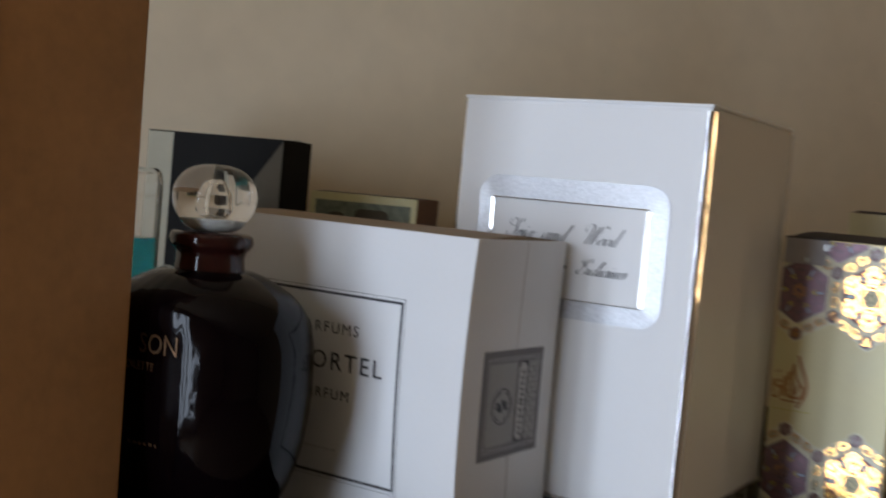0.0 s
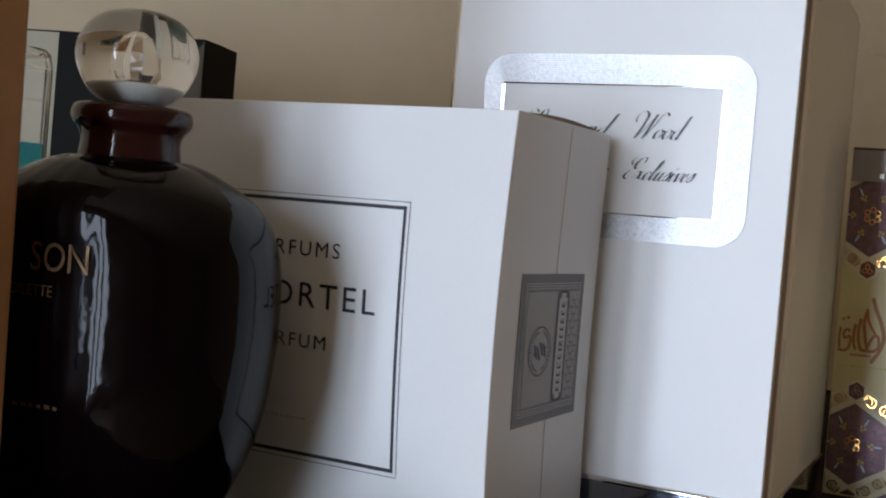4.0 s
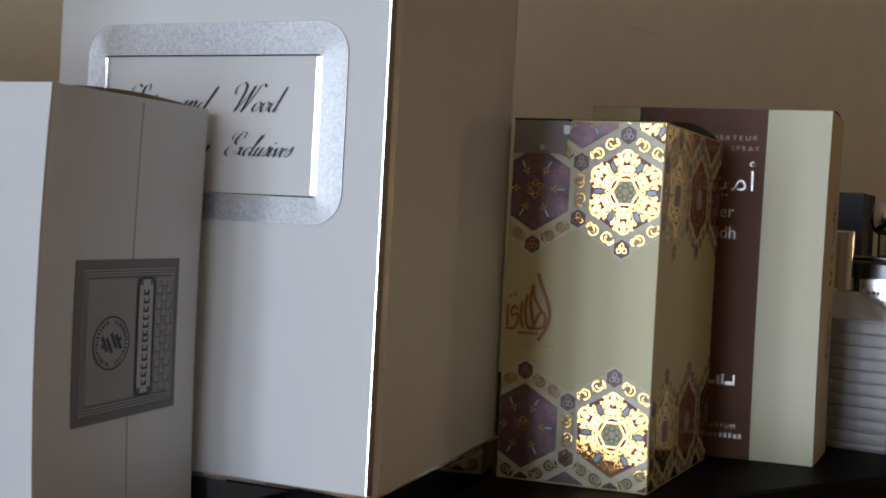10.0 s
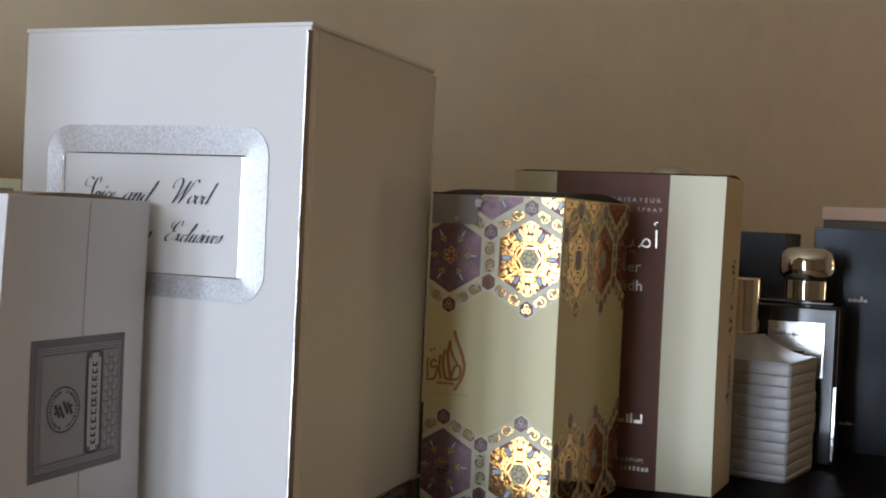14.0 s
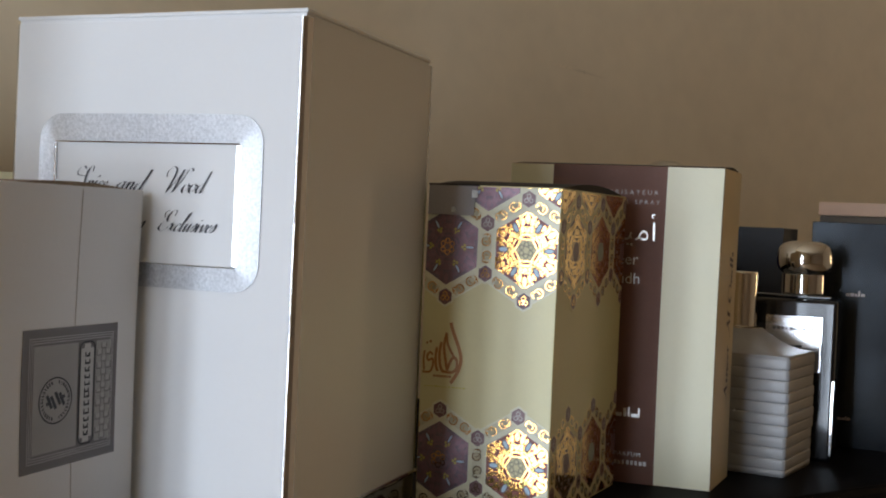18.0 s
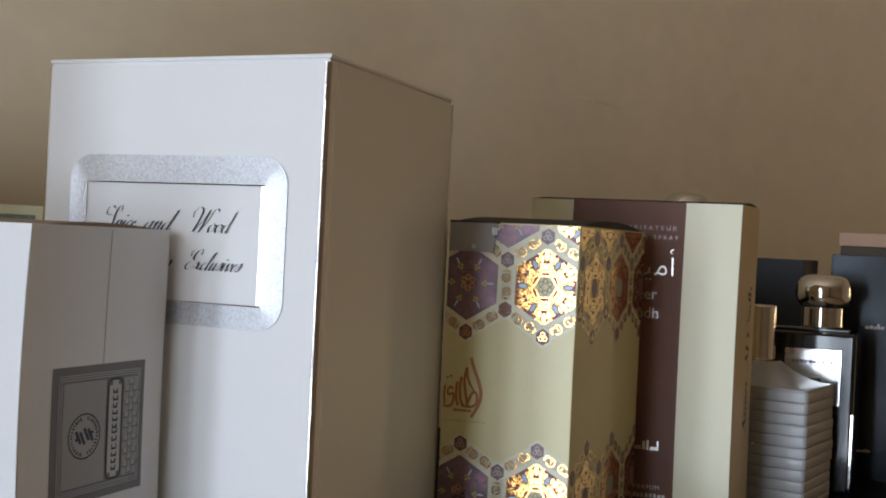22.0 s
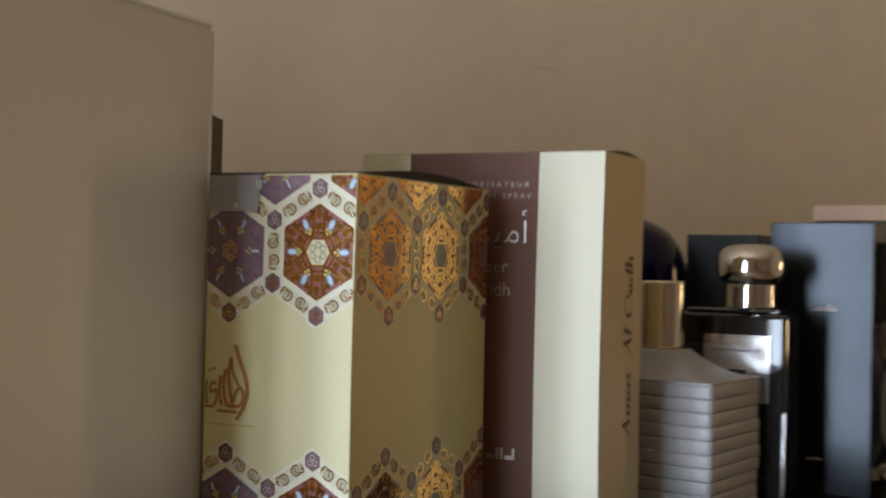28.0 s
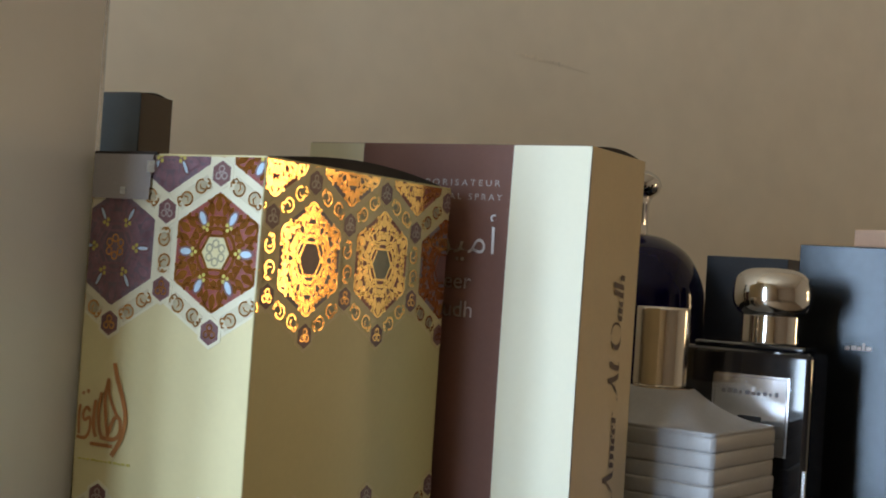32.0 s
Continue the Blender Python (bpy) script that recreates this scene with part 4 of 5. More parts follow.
        for cu, cv in sorted(corners):
            if any(abs(cu - a) + abs(cv - b) < 2e-4 for a, b in seen) or not (-0.003 < cu < length + 0.003 and -0.003 < cv < PH + 0.003):
                continue
            seen.append((cu, cv))
            lay("medallion_rim", scaled(slab(bmesh.new(), hexagon(0.215), 0, 0.0005), cu, cv, su, sv), frame_card)
            lay("medallion", scaled(slab(bmesh.new(), hexagon(0.165), 0, 0.0007), cu, cv, su, sv), MEDAL, "small plum medallion")
            bm = bmesh.new()
            for k in range(3):
                a = math.tau * k / 3 + math.pi / 2
                ribbon(bm, circle(0.058 * math.cos(a), 0.058 * math.sin(a), 0.042, 8), 0.018, 0.0009, True)
            lay("trefoil", scaled(bm, cu, cv, su, sv), GOLD_FOIL if (len(seen) % 2) else DIM_INK)
        done = []
        for (a, b), (c, d) in sorted(edges):
            mu, mv = (a + c) / 2, (b + d) / 2
            if any(abs(mu - x) + abs(mv - y) < 3e-4 for x, y in done) or not (-0.006 < mu < length + 0.006 and -0.006 < mv < PH + 0.006):
                continue
            done.append((mu, mv))
            du, dv = (c - a), (d - b)
            l = math.hypot(du, dv)
            ang = math.atan2(dv, du)
            bm = slab(bmesh.new(), [(-l * 0.29, -0.0022), (l * 0.29, -0.0022), (l * 0.29, 0.0022), (-l * 0.29, 0.0022)], 0, 0.0003)
            bm.transform(Matrix.Translation((mu, mv, 0)) @ Matrix.Rotation(ang, 4, "Z"))
            lay("scroll_band", bm, BAND if fore else SHADED_CREAM)
            ground, lines = bmesh.new(), bmesh.new()
            for s_ in (-1, 1):         # two round leaves, curled opposite ways, with a tail and a berry each
                c0, c1 = s_ * l * 0.140, s_ * 0.0003
                slab(ground, [(c0 + 0.0020 * math.cos(q), c1 + 0.0017 * math.sin(q)) for q in [math.tau * i / 12 for i in range(12)]], 0, 0.0004)
                turn = 0 if s_ > 0 else 180
                ribbon(lines, circle(c0, c1, 0.0019, 13, 40 + turn, 330 + turn), 0.00046 if fore else 0.00060, 0.0006)
                ribbon(lines, [(c0 + s_ * x, s_ * y) for x, y in ((0.0014, -0.0012), (0.0024, -0.0016), (0.0031, -0.0008), (0.0032, 0.0006), (0.0026, 0.0012))], 0.00042, 0.0006)
                ribbon(lines, [(c0 - s_ * x, s_ * y) for x, y in ((-0.0006, -0.0010), (0.0004, 0.0), (0.0001, 0.0010))], 0.00036, 0.0006)
                slab(lines, circle(s_ * l * 0.262, -s_ * 0.0002, 0.00042, 8), 0, 0.0006)
            for bm in (ground, lines):
                bm.transform(Matrix.Translation((mu, mv, 0)) @ Matrix.Rotation(ang, 4, "Z"))
            lay("scroll_ground", ground, LEAF_TAN if fore else OLIVE)
            lay("scroll", lines, GOLD_FOIL)


pattern(pat_parts["front"], front_face, PW, 0.0457 - PER, [0, 1, 0], [1, 0, 1, 0])
pattern(pat_parts["right"], lambda b: side_face(b, PW), PD, 0.0222 - PER, [1, 0, 1, 0], [0, 1, 0, 1, 0])
# flame-shaped mark and its small print
bm = bmesh.new()
FV = 0.0596
for pts, w in (      # pen strokes in millimetres from the foot of the carton's left edge
        ([(13.4, 21.9), (14.6, 18.0), (17.4, 11.5), (18.7, 6.0), (17.4, 0.6), (14.4, -4.4)], 1.5),
        ([(11.7, 17.4), (12.2, 13.0), (14.2, 9.0), (15.6, 7.0)], 1.0),
        ([(11.7, 17.4), (10.7, 11.5), (11.6, 5.5), (12.6, 0.8)], 1.2),
        ([(12.6, 1.6), (14.6, 6.2), (16.6, 6.2), (16.9, 2.4), (15.0, 0.4), (11.8, 0.3), (9.8, 0.6)], 1.2),
        ([(9.4, 13.2), (8.7, 8.2), (9.2, 3.2), (10.4, 0.4)], 1.2),
        ([(7.4, 10.8), (7.0, 6.4), (7.3, 2.6), (8.2, 0.4)], 1.2),
        ([(5.6, 7.4), (4.2, 8.4), (3.0, 6.6), (3.6, 4.8), (5.6, 5.6), (5.7, 2.2), (4.2, -0.2), (1.0, -0.2)], 1.0),
        ([(1.7, 9.0), (1.4, 5.0), (1.8, 0.6)], 0.9),
        ([(4.1, 12.6), (4.6, 13.6)], 1.1), ([(2.4, 12.0), (2.9, 12.9)], 0.9)):
    ribbon(bm, [(x * 0.001, FV + y * 0.001) for x, y in smooth_profile(pts, 6)], w * 0.001, 0.0004)
for k in range(7):
    slab(bm, [(0.0062 + k * 0.0012, FV - 0.0022), (0.0070 + k * 0.0012, FV - 0.0022), (0.0070 + k * 0.0012, FV - 0.0012), (0.0062 + k * 0.0012, FV - 0.0012)], 0, 0.0004)
clip(bm, 0.0004, PW, 0, PH)
part("flame_mark", front_face(bm), ORANGE_INK, pat_parts["front"], "burnt orange flame mark")
part("small_print", front_face(word_bars(0.002, 0.0215, FV - 0.0066, FV - 0.0059, 12, 4)), BUD, pat_parts["front"])
part("paper_seal", front_face(slab(bmesh.new(), [(0.0006, PH - 0.0132), (0.0215, PH - 0.0132), (0.0222, PH - 0.0004), (0.0006, PH - 0.0004)], 0.0009, 0.0011)), SEAL, pat, "clear grey tamper seal on the corner")
part("seal_spark", front_face(bars([(0.0114, 0.0132, PH - 0.0118, PH - 0.0098), (0.0204, 0.0231, PH - 0.0055, PH - 0.0022)], 0.0014)), HOLO, pat, "hologram specks")
part("seal_edge", front_face(bars([(0.0004, 0.0232, PH - 0.0005, PH + 0.0004)], 0.0010)), SHADED_INSIDE, pat)
warp(pat, PD, PH, PW, 0.0004, 0.0006)
for c in pat.children_recursive:       # racked to one side
    c.data.transform(Matrix(((1, 0.077, 0, 0), (0, 1, 0, 0), (0, 0, 1, 0), (0, 0, 0, 1))))

# ---- brown and cream striped carton ----
strip = thing("striped_box", -0.1635, 0.6757, TABLE, -0.8, "brown and cream striped perfume box with a tan side", "perfume box")
CW, CD, CH = 0.1078, 0.0470, 0.1573
cp = carton(strip, CW, CD, CH, BROWN_CARD, GOLD_CARD, SHADED_INSIDE, 0.0024)
for u0, u1 in ((0.0001, 0.0224), (0.0802, CW - 0.0001)):
    part("cream_stripe", front_face(slab(bmesh.new(), [(u0, 0.0003), (u1, 0.0003), (u1, CH - 0.0002), (u0, CH - 0.0002)], 0, 0.00025)), PALE_CREAM, cp["front"], "cream stripe")
part("printed_word", front_face(letters("VAPORISATEUR", 0.0030, 0.0762, 0.1432, "RIGHT", spacing=1.5, width=0.0345)), DIM_INK, cp["front"])
part("printed_word", front_face(letters("NATURAL SPRAY", 0.0030, 0.0772, 0.1385, "RIGHT", spacing=1.5, width=0.0345)), DIM_INK, cp["front"])
part("arabic_word", front_face(letters("\ufeae\ufef4\ufee3\ufe83", 0.0142, 0.0766, 0.1205, "RIGHT", bold=-0.00010)), SATIN_INK, cp["front"], "silver arabic writing")
part("printed_word", front_face(letters("Ameer", 0.0078, 0.0680, 0.1085, "RIGHT")), SATIN_INK, cp["front"])
part("printed_word", front_face(letters("Al Oudh", 0.0078, 0.0695, 0.0990, "RIGHT")), SATIN_INK, cp["front"])
part("brand_bars", front_face(bars([(0.060, 0.0632, 0.0330, 0.0348), (0.0640, 0.0655, 0.0330, 0.0372), (0.0662, 0.0672, 0.0330, 0.0378), (0.0680, 0.0712, 0.0330, 0.0346), (0.0714, 0.0722, 0.0330, 0.0376)])), SATIN_INK, cp["front"])
part("printed_word", front_face(letters("PARFUM", 0.0030, 0.0735, 0.0135, "RIGHT", spacing=1.3)), SATIN_INK, cp["front"])
part("small_print", front_face(word_bars(0.060, 0.0770, 0.0092, 0.0115, 8, 6)), SATIN_INK, cp["front"])
bm = pen_hand("Ameer Al Oudh", 0.0041, 0.0, 0.0790, 0.0, 0.08, 1.25)
bm.transform(Matrix.Translation((0.0345, 0.0400, 0)) @ Matrix.Rotation(math.pi / 2, 4, "Z"))
part("side_writing", side_face(bm, CW), BROWN_INK, cp["right"], "dark brown vertical writing")
warp(strip, CD, CH, CW, 0.0006, 0.0005)
for c in strip.children_recursive:
    c.data.transform(Matrix(((1, 0.052, 0, 0), (0, 1, 0, 0), (0, 0, 1, 0), (0, 0, 0, 1))))

# ---- dark round bottle with a glass stopper ----
Z = TABLE
amph = thing("amphora_bottle", -0.3474, 0.3345, TABLE, 3, "dark plum glass perfume bottle with a clear ball stopper", "perfume bottle")


def bellied(a, z):
    """How far the squarish body stands out at an angle; it turns round towards the neck."""
    round_ = min(max((z - 0.080) / 0.027, 0.0), 1.0)
    n, sx, sy = 2.5 - 0.5 * round_, 1.057 + (1 - 1.057) * round_, 0.813 + (1 - 0.813) * round_
    return (abs(math.cos(a) / sx) ** n + abs(math.sin(a) / sy) ** n) ** (-1 / n)


prof = smooth_profile([(0.0275, 0.0), (0.0318, 0.006), (0.0380, 0.018), (0.0427, 0.034), (0.0450, 0.052), (0.0453, 0.068), (0.0436, 0.085), (0.0380, 0.0965), (0.0262, 0.1045), (0.0185, 0.1075)], 6)
bm = lathe([(0.0, 0.0)] + prof, 192)
for p in bm.verts:
    a = math.atan2(p.co.y, p.co.x)     # hand-blown glass: faint upright waves
    q = bellied(a, p.co.z) * (1 + 0.0024 * max(0.0, -math.sin(a)) ** 3 * math.sin(31 * a - 40 * p.co.z + 0.8 * math.sin(90 * p.co.z)))
    p.co.x, p.co.y = p.co.x * q, p.co.y * q
part("body", bm, DARK_GLASS, amph, "nearly black plum glass body", True)
part("neck", lathe(smooth_profile([(0.0150, 0.1072), (0.0146, 0.1100), (0.0144, 0.1130), (0.0152, 0.1155), (0.0172, 0.1178), (0.0176, 0.1200), (0.0170, 0.1222), (0.0155, 0.1230)], 4), 48), NECK_GLASS, amph, "brown amber neck and lip", True)
ball = smooth_profile([(0.0, 0.1236), (0.0085, 0.1238), (0.0140, 0.1278), (0.0176, 0.1355), (0.0170, 0.1425), (0.0127, 0.1484), (0.0062, 0.1511), (0.0, 0.1516)], 6)
stop = part("stopper", lathe(ball, 48), CLEAR, amph, "clear glass ball stopper", True)
stop.visible_shadow = False
# fluted hollow added inside the solid ball to scatter glints and dark shapes
bm = bmesh.new()
rings = []
for k, (r, z) in enumerate(((0.0010, 0.1318), (0.0034, 0.1326), (0.0046, 0.1350), (0.0042, 0.1385), (0.0024, 0.1412), (0.0008, 0.1420))):
    rings.append([bm.verts.new((r * (1 + 0.22 * math.cos(q * math.pi)) * math.cos(math.tau * q / 10), r * (1 + 0.22 * math.cos(q * math.pi)) * math.sin(math.tau * q / 10), z)) for q in range(10)])
for a, b in zip(rings, rings[1:]):
    for q in range(10):
        bm.faces.new((a[q], a[(q + 1) % 10], b[(q + 1) % 10], b[q]))
bm.faces.new(rings[0][::-1])
bm.faces.new(rings[-1])
part("stopper_core", bm, HOLLOW, stop, "added fluted hollow that scatters glints in the stopper")
# pale plug added for the bright refraction low in the ball
part("ground_plug", lathe(smooth_profile([(0.0, 0.1242), (0.0080, 0.1243), (0.0132, 0.1280), (0.0128, 0.1296), (0.0080, 0.1303), (0.0, 0.1304)], 4), 32), MILKY_PLUG, stop, "milky plug for the brightness refracted in the ball", True)


def wrapped(bm, r_at, start):
    """Bends a sheet of writing round the belly of the bottle."""
    for p in bm.verts:
        r = r_at(p.co.y) + 0.00025 + p.co.z
        a = start + p.co.x / 0.045
        r *= bellied(a, p.co.y)
        p.co = Vector((r * math.cos(a), r * math.sin(a), p.co.y))
    return bm


def belly(z):
    for (r0, z0), (r1, z1) in zip(prof, prof[1:]):
        if z0 <= z <= z1:
            return r0 + (r1 - r0) * (z - z0) / (z1 - z0)
    return 0.04


part("gold_writing", wrapped(letters("SON", 0.0112, -0.0022, 0.0748, h=0), belly, math.radians(-93)), GOLD_INK, amph, "dull gold writing")
part("gold_writing", wrapped(letters("TOILETTE", 0.0046, -0.012, 0.0678, h=0), belly, math.radians(-93)), GOLD_INK, amph)
part("gold_bars", wrapped(word_bars(-0.006, 0.014, 0.0375, 0.0388, 6, 11, 0.0), belly, math.radians(-93)), GOLD_INK, amph)

# ---- tall brown box beside it ----
brown = thing("tall_brown_box", -0.4385, 0.2347, TABLE, -8.5, "tall brown lacquered box with a tan front", "perfume box")
brown.matrix_world = pose(-0.4385, 0.2347, TABLE, 0, -1.2, -8.5)
carton(brown, 0.0862, 0.0655, 0.262, TAN_CARD, BROWN_LACQUER, CARD_INSIDE, 0.002)
part("pale_edge", block(0.0850, 0.0866, -0.0004, 0.0012, 0, 0.262, 0.0003), PALE_CARD, brown, "pale worn corner edge")

# ---- bottle of teal liquid ----
teal = thing("teal_bottle", -0.4565, 0.3805, TABLE, -5, "clear glass bottle holding bright teal liquid", "perfume bottle")


def jar(hx, hy, r, rows):
    """A squarish vessel with rounded corners from (inset, height) rows."""
    bm = bmesh.new()
    rings = [[bm.verts.new((u, v, z)) for u, v in rounded(-hx + i, hx - i, -hy + i, hy - i, max(0.001, r - i), 5)] for i, z in rows]
    for a, b in zip(rings, rings[1:]):
        for k in range(len(a)):
            j = (k + 1) % len(a)
            bm.faces.new((a[k], a[j], b[j], b[k]))
    bm.faces.new(rings[0][::-1])
    bm.faces.new(rings[-1])
    return bm


glass_rows = [(0.001, 0.0), (0.0, 0.001), (0.0, 0.1400), (0.0010, 0.1450), (0.0030, 0.1470)]
part("glass_body", jar(0.026, 0.018, 0.007, glass_rows + [(0.0045, 0.1470), (0.0028, 0.1440), (0.0016, 0.1395), (0.0016, 0.0030)]), CLEAR, teal, "thin clear square-sided glass")
part("liquid", jar(0.026, 0.018, 0.007, [(0.0018, 0.0034), (0.0018, 0.1128)]), TEAL, teal, "teal liquid")

# ---- black box with a pale corner ----
corner = thing("black_corner_box", -0.5275, 0.4840, TABLE, 13.0, "black box with pale diagonal panels on its front", "perfume box")
FW, FD, FH = 0.0870, 0.0400, 0.1690
fc = carton(corner, FW, FD, FH, CHARCOAL, CHARCOAL, CHARCOAL, 0.0012)
part("pale_panel", front_face(slab(bmesh.new(), [(0.0002, 0.001), (0.0165, 0.001), (0.0165, FH - 0.0008), (0.0002, FH - 0.0008)], 0, 0.0003)), SCUFFED_PANEL, fc["front"], "grey beige panel")
part("taupe_panel", front_face(slab(bmesh.new(), [(0.0500, 0.001), (FW - 0.0004, 0.001), (FW - 0.0004, FH - 0.0010), (0.0500, FH - 0.0520)], 0, 0.0003)), TAUPE, fc["front"], "taupe diagonal panel")

# ---- cream box with a grey-green picture ----
pic = thing("picture_box", -0.4740, 0.5760, TABLE, 17.0, "cream box with a grey-green printed picture", "perfume box")
pc = carton(pic, 0.0700, 0.0560, 0.1410, CREAM, BROWN_CARD, SHADED_INSIDE, 0.0012)
part("printed_picture", front_face(slab(bmesh.new(), [(0.004, 0.010), (0.066, 0.010), (0.066, 0.1360), (0.004, 0.1360)], 0, 0.0003)), GREEN_PRINT, pc["front"], "mottled grey-green picture")
for a, b, v in ((0.030, 0.052, 0.134), (0.012, 0.024, 0.131), (0.046, 0.058, 0.129)):
    part("picture_shape", front_face(slab(bmesh.new(), rounded(a, b, v - 0.014, v - 0.002, 0.004, 5), 0.0003, 0.0005)), TAUPE, pc["front"])

# ---- small dark box at the wall ----
dark = thing("dark_box", -0.3100, 0.7200, TABLE, 4, "small dark box, green-black in front with a brown side", "perfume box")
carton(dark, 0.0290, 0.0240, 0.1832, material("green_black_card", (0.022, 0.028, 0.026), 0.35, vary=0.2, scale=60), material("dark_brown_card", (0.085, 0.062, 0.048), 0.45, vary=0.12, scale=60), SHADED_INSIDE, 0.0020)

# ---- ribbed clear bottle with a gold cap ----
rib = thing("ribbed_bottle", -0.0547, 0.7655, TABLE, -11, "square ribbed clear glass bottle with a pale gold cap", "perfume bottle")
hx, hy, n_ribs = 0.0360, 0.0275, 10
bm = bmesh.new()
rows = []
RH = 0.0620
rib_rng = random.Random(12)
for k in range(n_ribs):
    z0, z1 = 0.0035 + (RH - 0.0035) * k / n_ribs, 0.0035 + (RH - 0.0035) * (k + 1) / n_ribs
    out = rib_rng.uniform(-0.0005, 0.0005)
    rows += [(z0, out + 0.0007), (z0 + 0.0004, out + 0.0001), (z0 + 0.0009, out), (z1 - 0.0009, out), (z1 - 0.0004, out + 0.0001), (z1, out + 0.0007)]
rows = [(0.0, 0.0004), (0.0032, 0.0)] + rows + [(RH + 0.0004, 0.0003), (RH + 0.0012, 0.0006)]
rings = []
for z, inset in rows:
    rings.append([bm.verts.new((u, v, z)) for u, v in rounded(-hx + inset, hx - inset, -hy + inset, hy - inset, 0.0022, 4)])
for k in range(1, 11):                  # hollow shoulders sweeping up to the neck
    f = k / 10
    ex, ey, r = hx + (0.0125 - hx) * f, hy + (0.0125 - hy) * f, 0.0022 + 0.0100 * f
    rings.append([bm.verts.new((u, v, RH + 0.0012 + 0.0120 * f ** 2.0)) for u, v in rounded(-ex, ex, -ey, ey, r, 4)])
for a, b in zip(rings, rings[1:]):
    for k in range(len(a)):
        j = (k + 1) % len(a)
        bm.faces.new((a[k], a[j], b[j], b[k])).smooth = True
bm.faces.new(rings[0][::-1])
bm.faces.new(rings[-1])
for e in bm.edges:
    e.smooth = not (len(e.link_faces) == 2 and e.calc_face_angle() > 0.35)
part("ribbed_body", bm, RIB, rib, "stacked clear glass ribs")
part("cap", lathe([(0.0, 0.0755), (0.0097, 0.0755), (0.0102, 0.0762), (0.0102, 0.0768), (0.0102, 0.1046), (0.0102, 0.1052), (0.0098, 0.1058), (0.0, 0.1060)], 40, -0.0012), GOLD_METAL, rib, "pale gold cylinder cap", True)
part("collar", lathe([(0.0, 0.0740), (0.0118, 0.0740), (0.0118, 0.0756), (0.0, 0.0756)], 32), GOLD_METAL, rib)
bm = bmesh.new()
ribbon(bm, [(0.0040 + 0.0140 * t / 10, 0.0288 + 0.0008 * math.sin(t * 2.1)) for t in range(11)], 0.0017, 0.0004)
ribbon(bm, [(0.0052, 0.0280), (0.0082, 0.0330), (0.0092, 0.0290)], 0.0016, 0.0004)
bm.transform(Matrix(((1, 0, 0, 0), (0, 0, -1, -hy), (0, 1, 0, 0), (0, 0, 0, 1))))
part("silver_script", bm, WHITE_PRINT, rib, "small silver scribbled mark")

# ---- black bottle with a chrome cap ----
blk = thing("black_bottle", -0.0570, 0.7985, TABLE, -5.2, "black glass perfume bottle with a silver label and chrome cap", "perfume bottle")
bw, bd, bh = 0.0530, 0.0260, 0.0912
bm = block(0, bw, 0, bd, 0, bh, 0.0022, 3)
part("body", bm, BLACK_GLASS, blk, "black glass body")
part("shoulder", block(0.0040, bw - 0.0040, 0.003, bd - 0.003, bh, bh + 0.0022, 0.0008), BLACK_GLASS, blk)
cx, cy = 0.0320, 0.0135
part("neck_ring", lathe([(0.0, bh + 0.002), (0.0113, bh + 0.002), (0.0115, bh + 0.003), (0.0115, bh + 0.0034), (0.0115, bh + 0.0132), (0.0115, bh + 0.0136), (0.0, bh + 0.0140)], 40, cx, cy), CHROME, blk, "chrome neck ring", True)
part("cap", lathe(smooth_profile([(0.0112, bh + 0.0134), (0.0138, bh + 0.0154), (0.0155, bh + 0.0188), (0.0157, bh + 0.0240), (0.0142, bh + 0.0290), (0.0095, bh + 0.0322), (0.0, bh + 0.0330)], 5), 48, cx, cy), CHROME, blk, "rounded chrome cap", True)
lab = part("silver_label", front_face(slab(bmesh.new(), [(0.0140, 0.0500), (0.0452, 0.0500), (0.0452, 0.0812), (0.0140, 0.0812)], 0, 0.0005)), PLATE, blk, "brushed silver label plate")
bm = bmesh.new()
ribbon(bm, [(0.0150, 0.0510), (0.0442, 0.0510), (0.0442, 0.0802), (0.0150, 0.0802)], 0.0003, 0.0007, True)
part("label_rule", front_face(bm), GREY_PRINT, lab)
part("label_bars", front_face(word_bars(0.0180, 0.0420, 0.0733, 0.0752, 10, 5, 0.0007)), GREY_PRINT, lab)
part("label_bars", front_face(bars([(0.0252, 0.0345, 0.0630, 0.0650)], 0.0008)), BLACK_PRINT, lab)
# chrome strip added for the bright streak on the bottle's glass corner
part("glass_edge", block(bw - 0.0014, bw + 0.0003, -0.0003, 0.0010, 0.004, 0.046, 0.0003), CHROME, blk, "chrome strip for the glint on the glass edge")

# ---- blue-black box behind it ----
bb = thing("blue_black_box", -0.0232, 0.8570, TABLE, -1.5, "blue-black glossy perfume box with small silver writing", "perfume box")
HW, HD, HH = 0.0505, 0.0400, 0.1362
hp = carton(bb, HW, HD, HH, BLUE_BLACK, BLUE_BLACK, NAVY_CARD, 0.001)
part("silver_bars", front_face(bars([(0.0215, 0.0235, 0.0920, 0.0936), (0.0240, 0.0262, 0.0920, 0.0940), (0.0266, 0.0280, 0.0920, 0.0936), (0.0285, 0.0297, 0.0920, 0.0952), (0.0302, 0.0325, 0.0920, 0.0938)])), DIM_INK, hp["front"])
part("silver_bars", front_face(bars([(0.0200, 0.0220, 0.0170, 0.0182), (0.0226, 0.0240, 0.0170, 0.0182), (0.0245, 0.0252, 0.0170, 0.0192), (0.0256, 0.0275, 0.0170, 0.0183)])), DIM_INK, hp["front"])

# ---- navy box by the wall ----
navy = thing("navy_box", -0.0900, 0.9560, TABLE, -8, "plain navy perfume box behind the bottles", "perfume box")
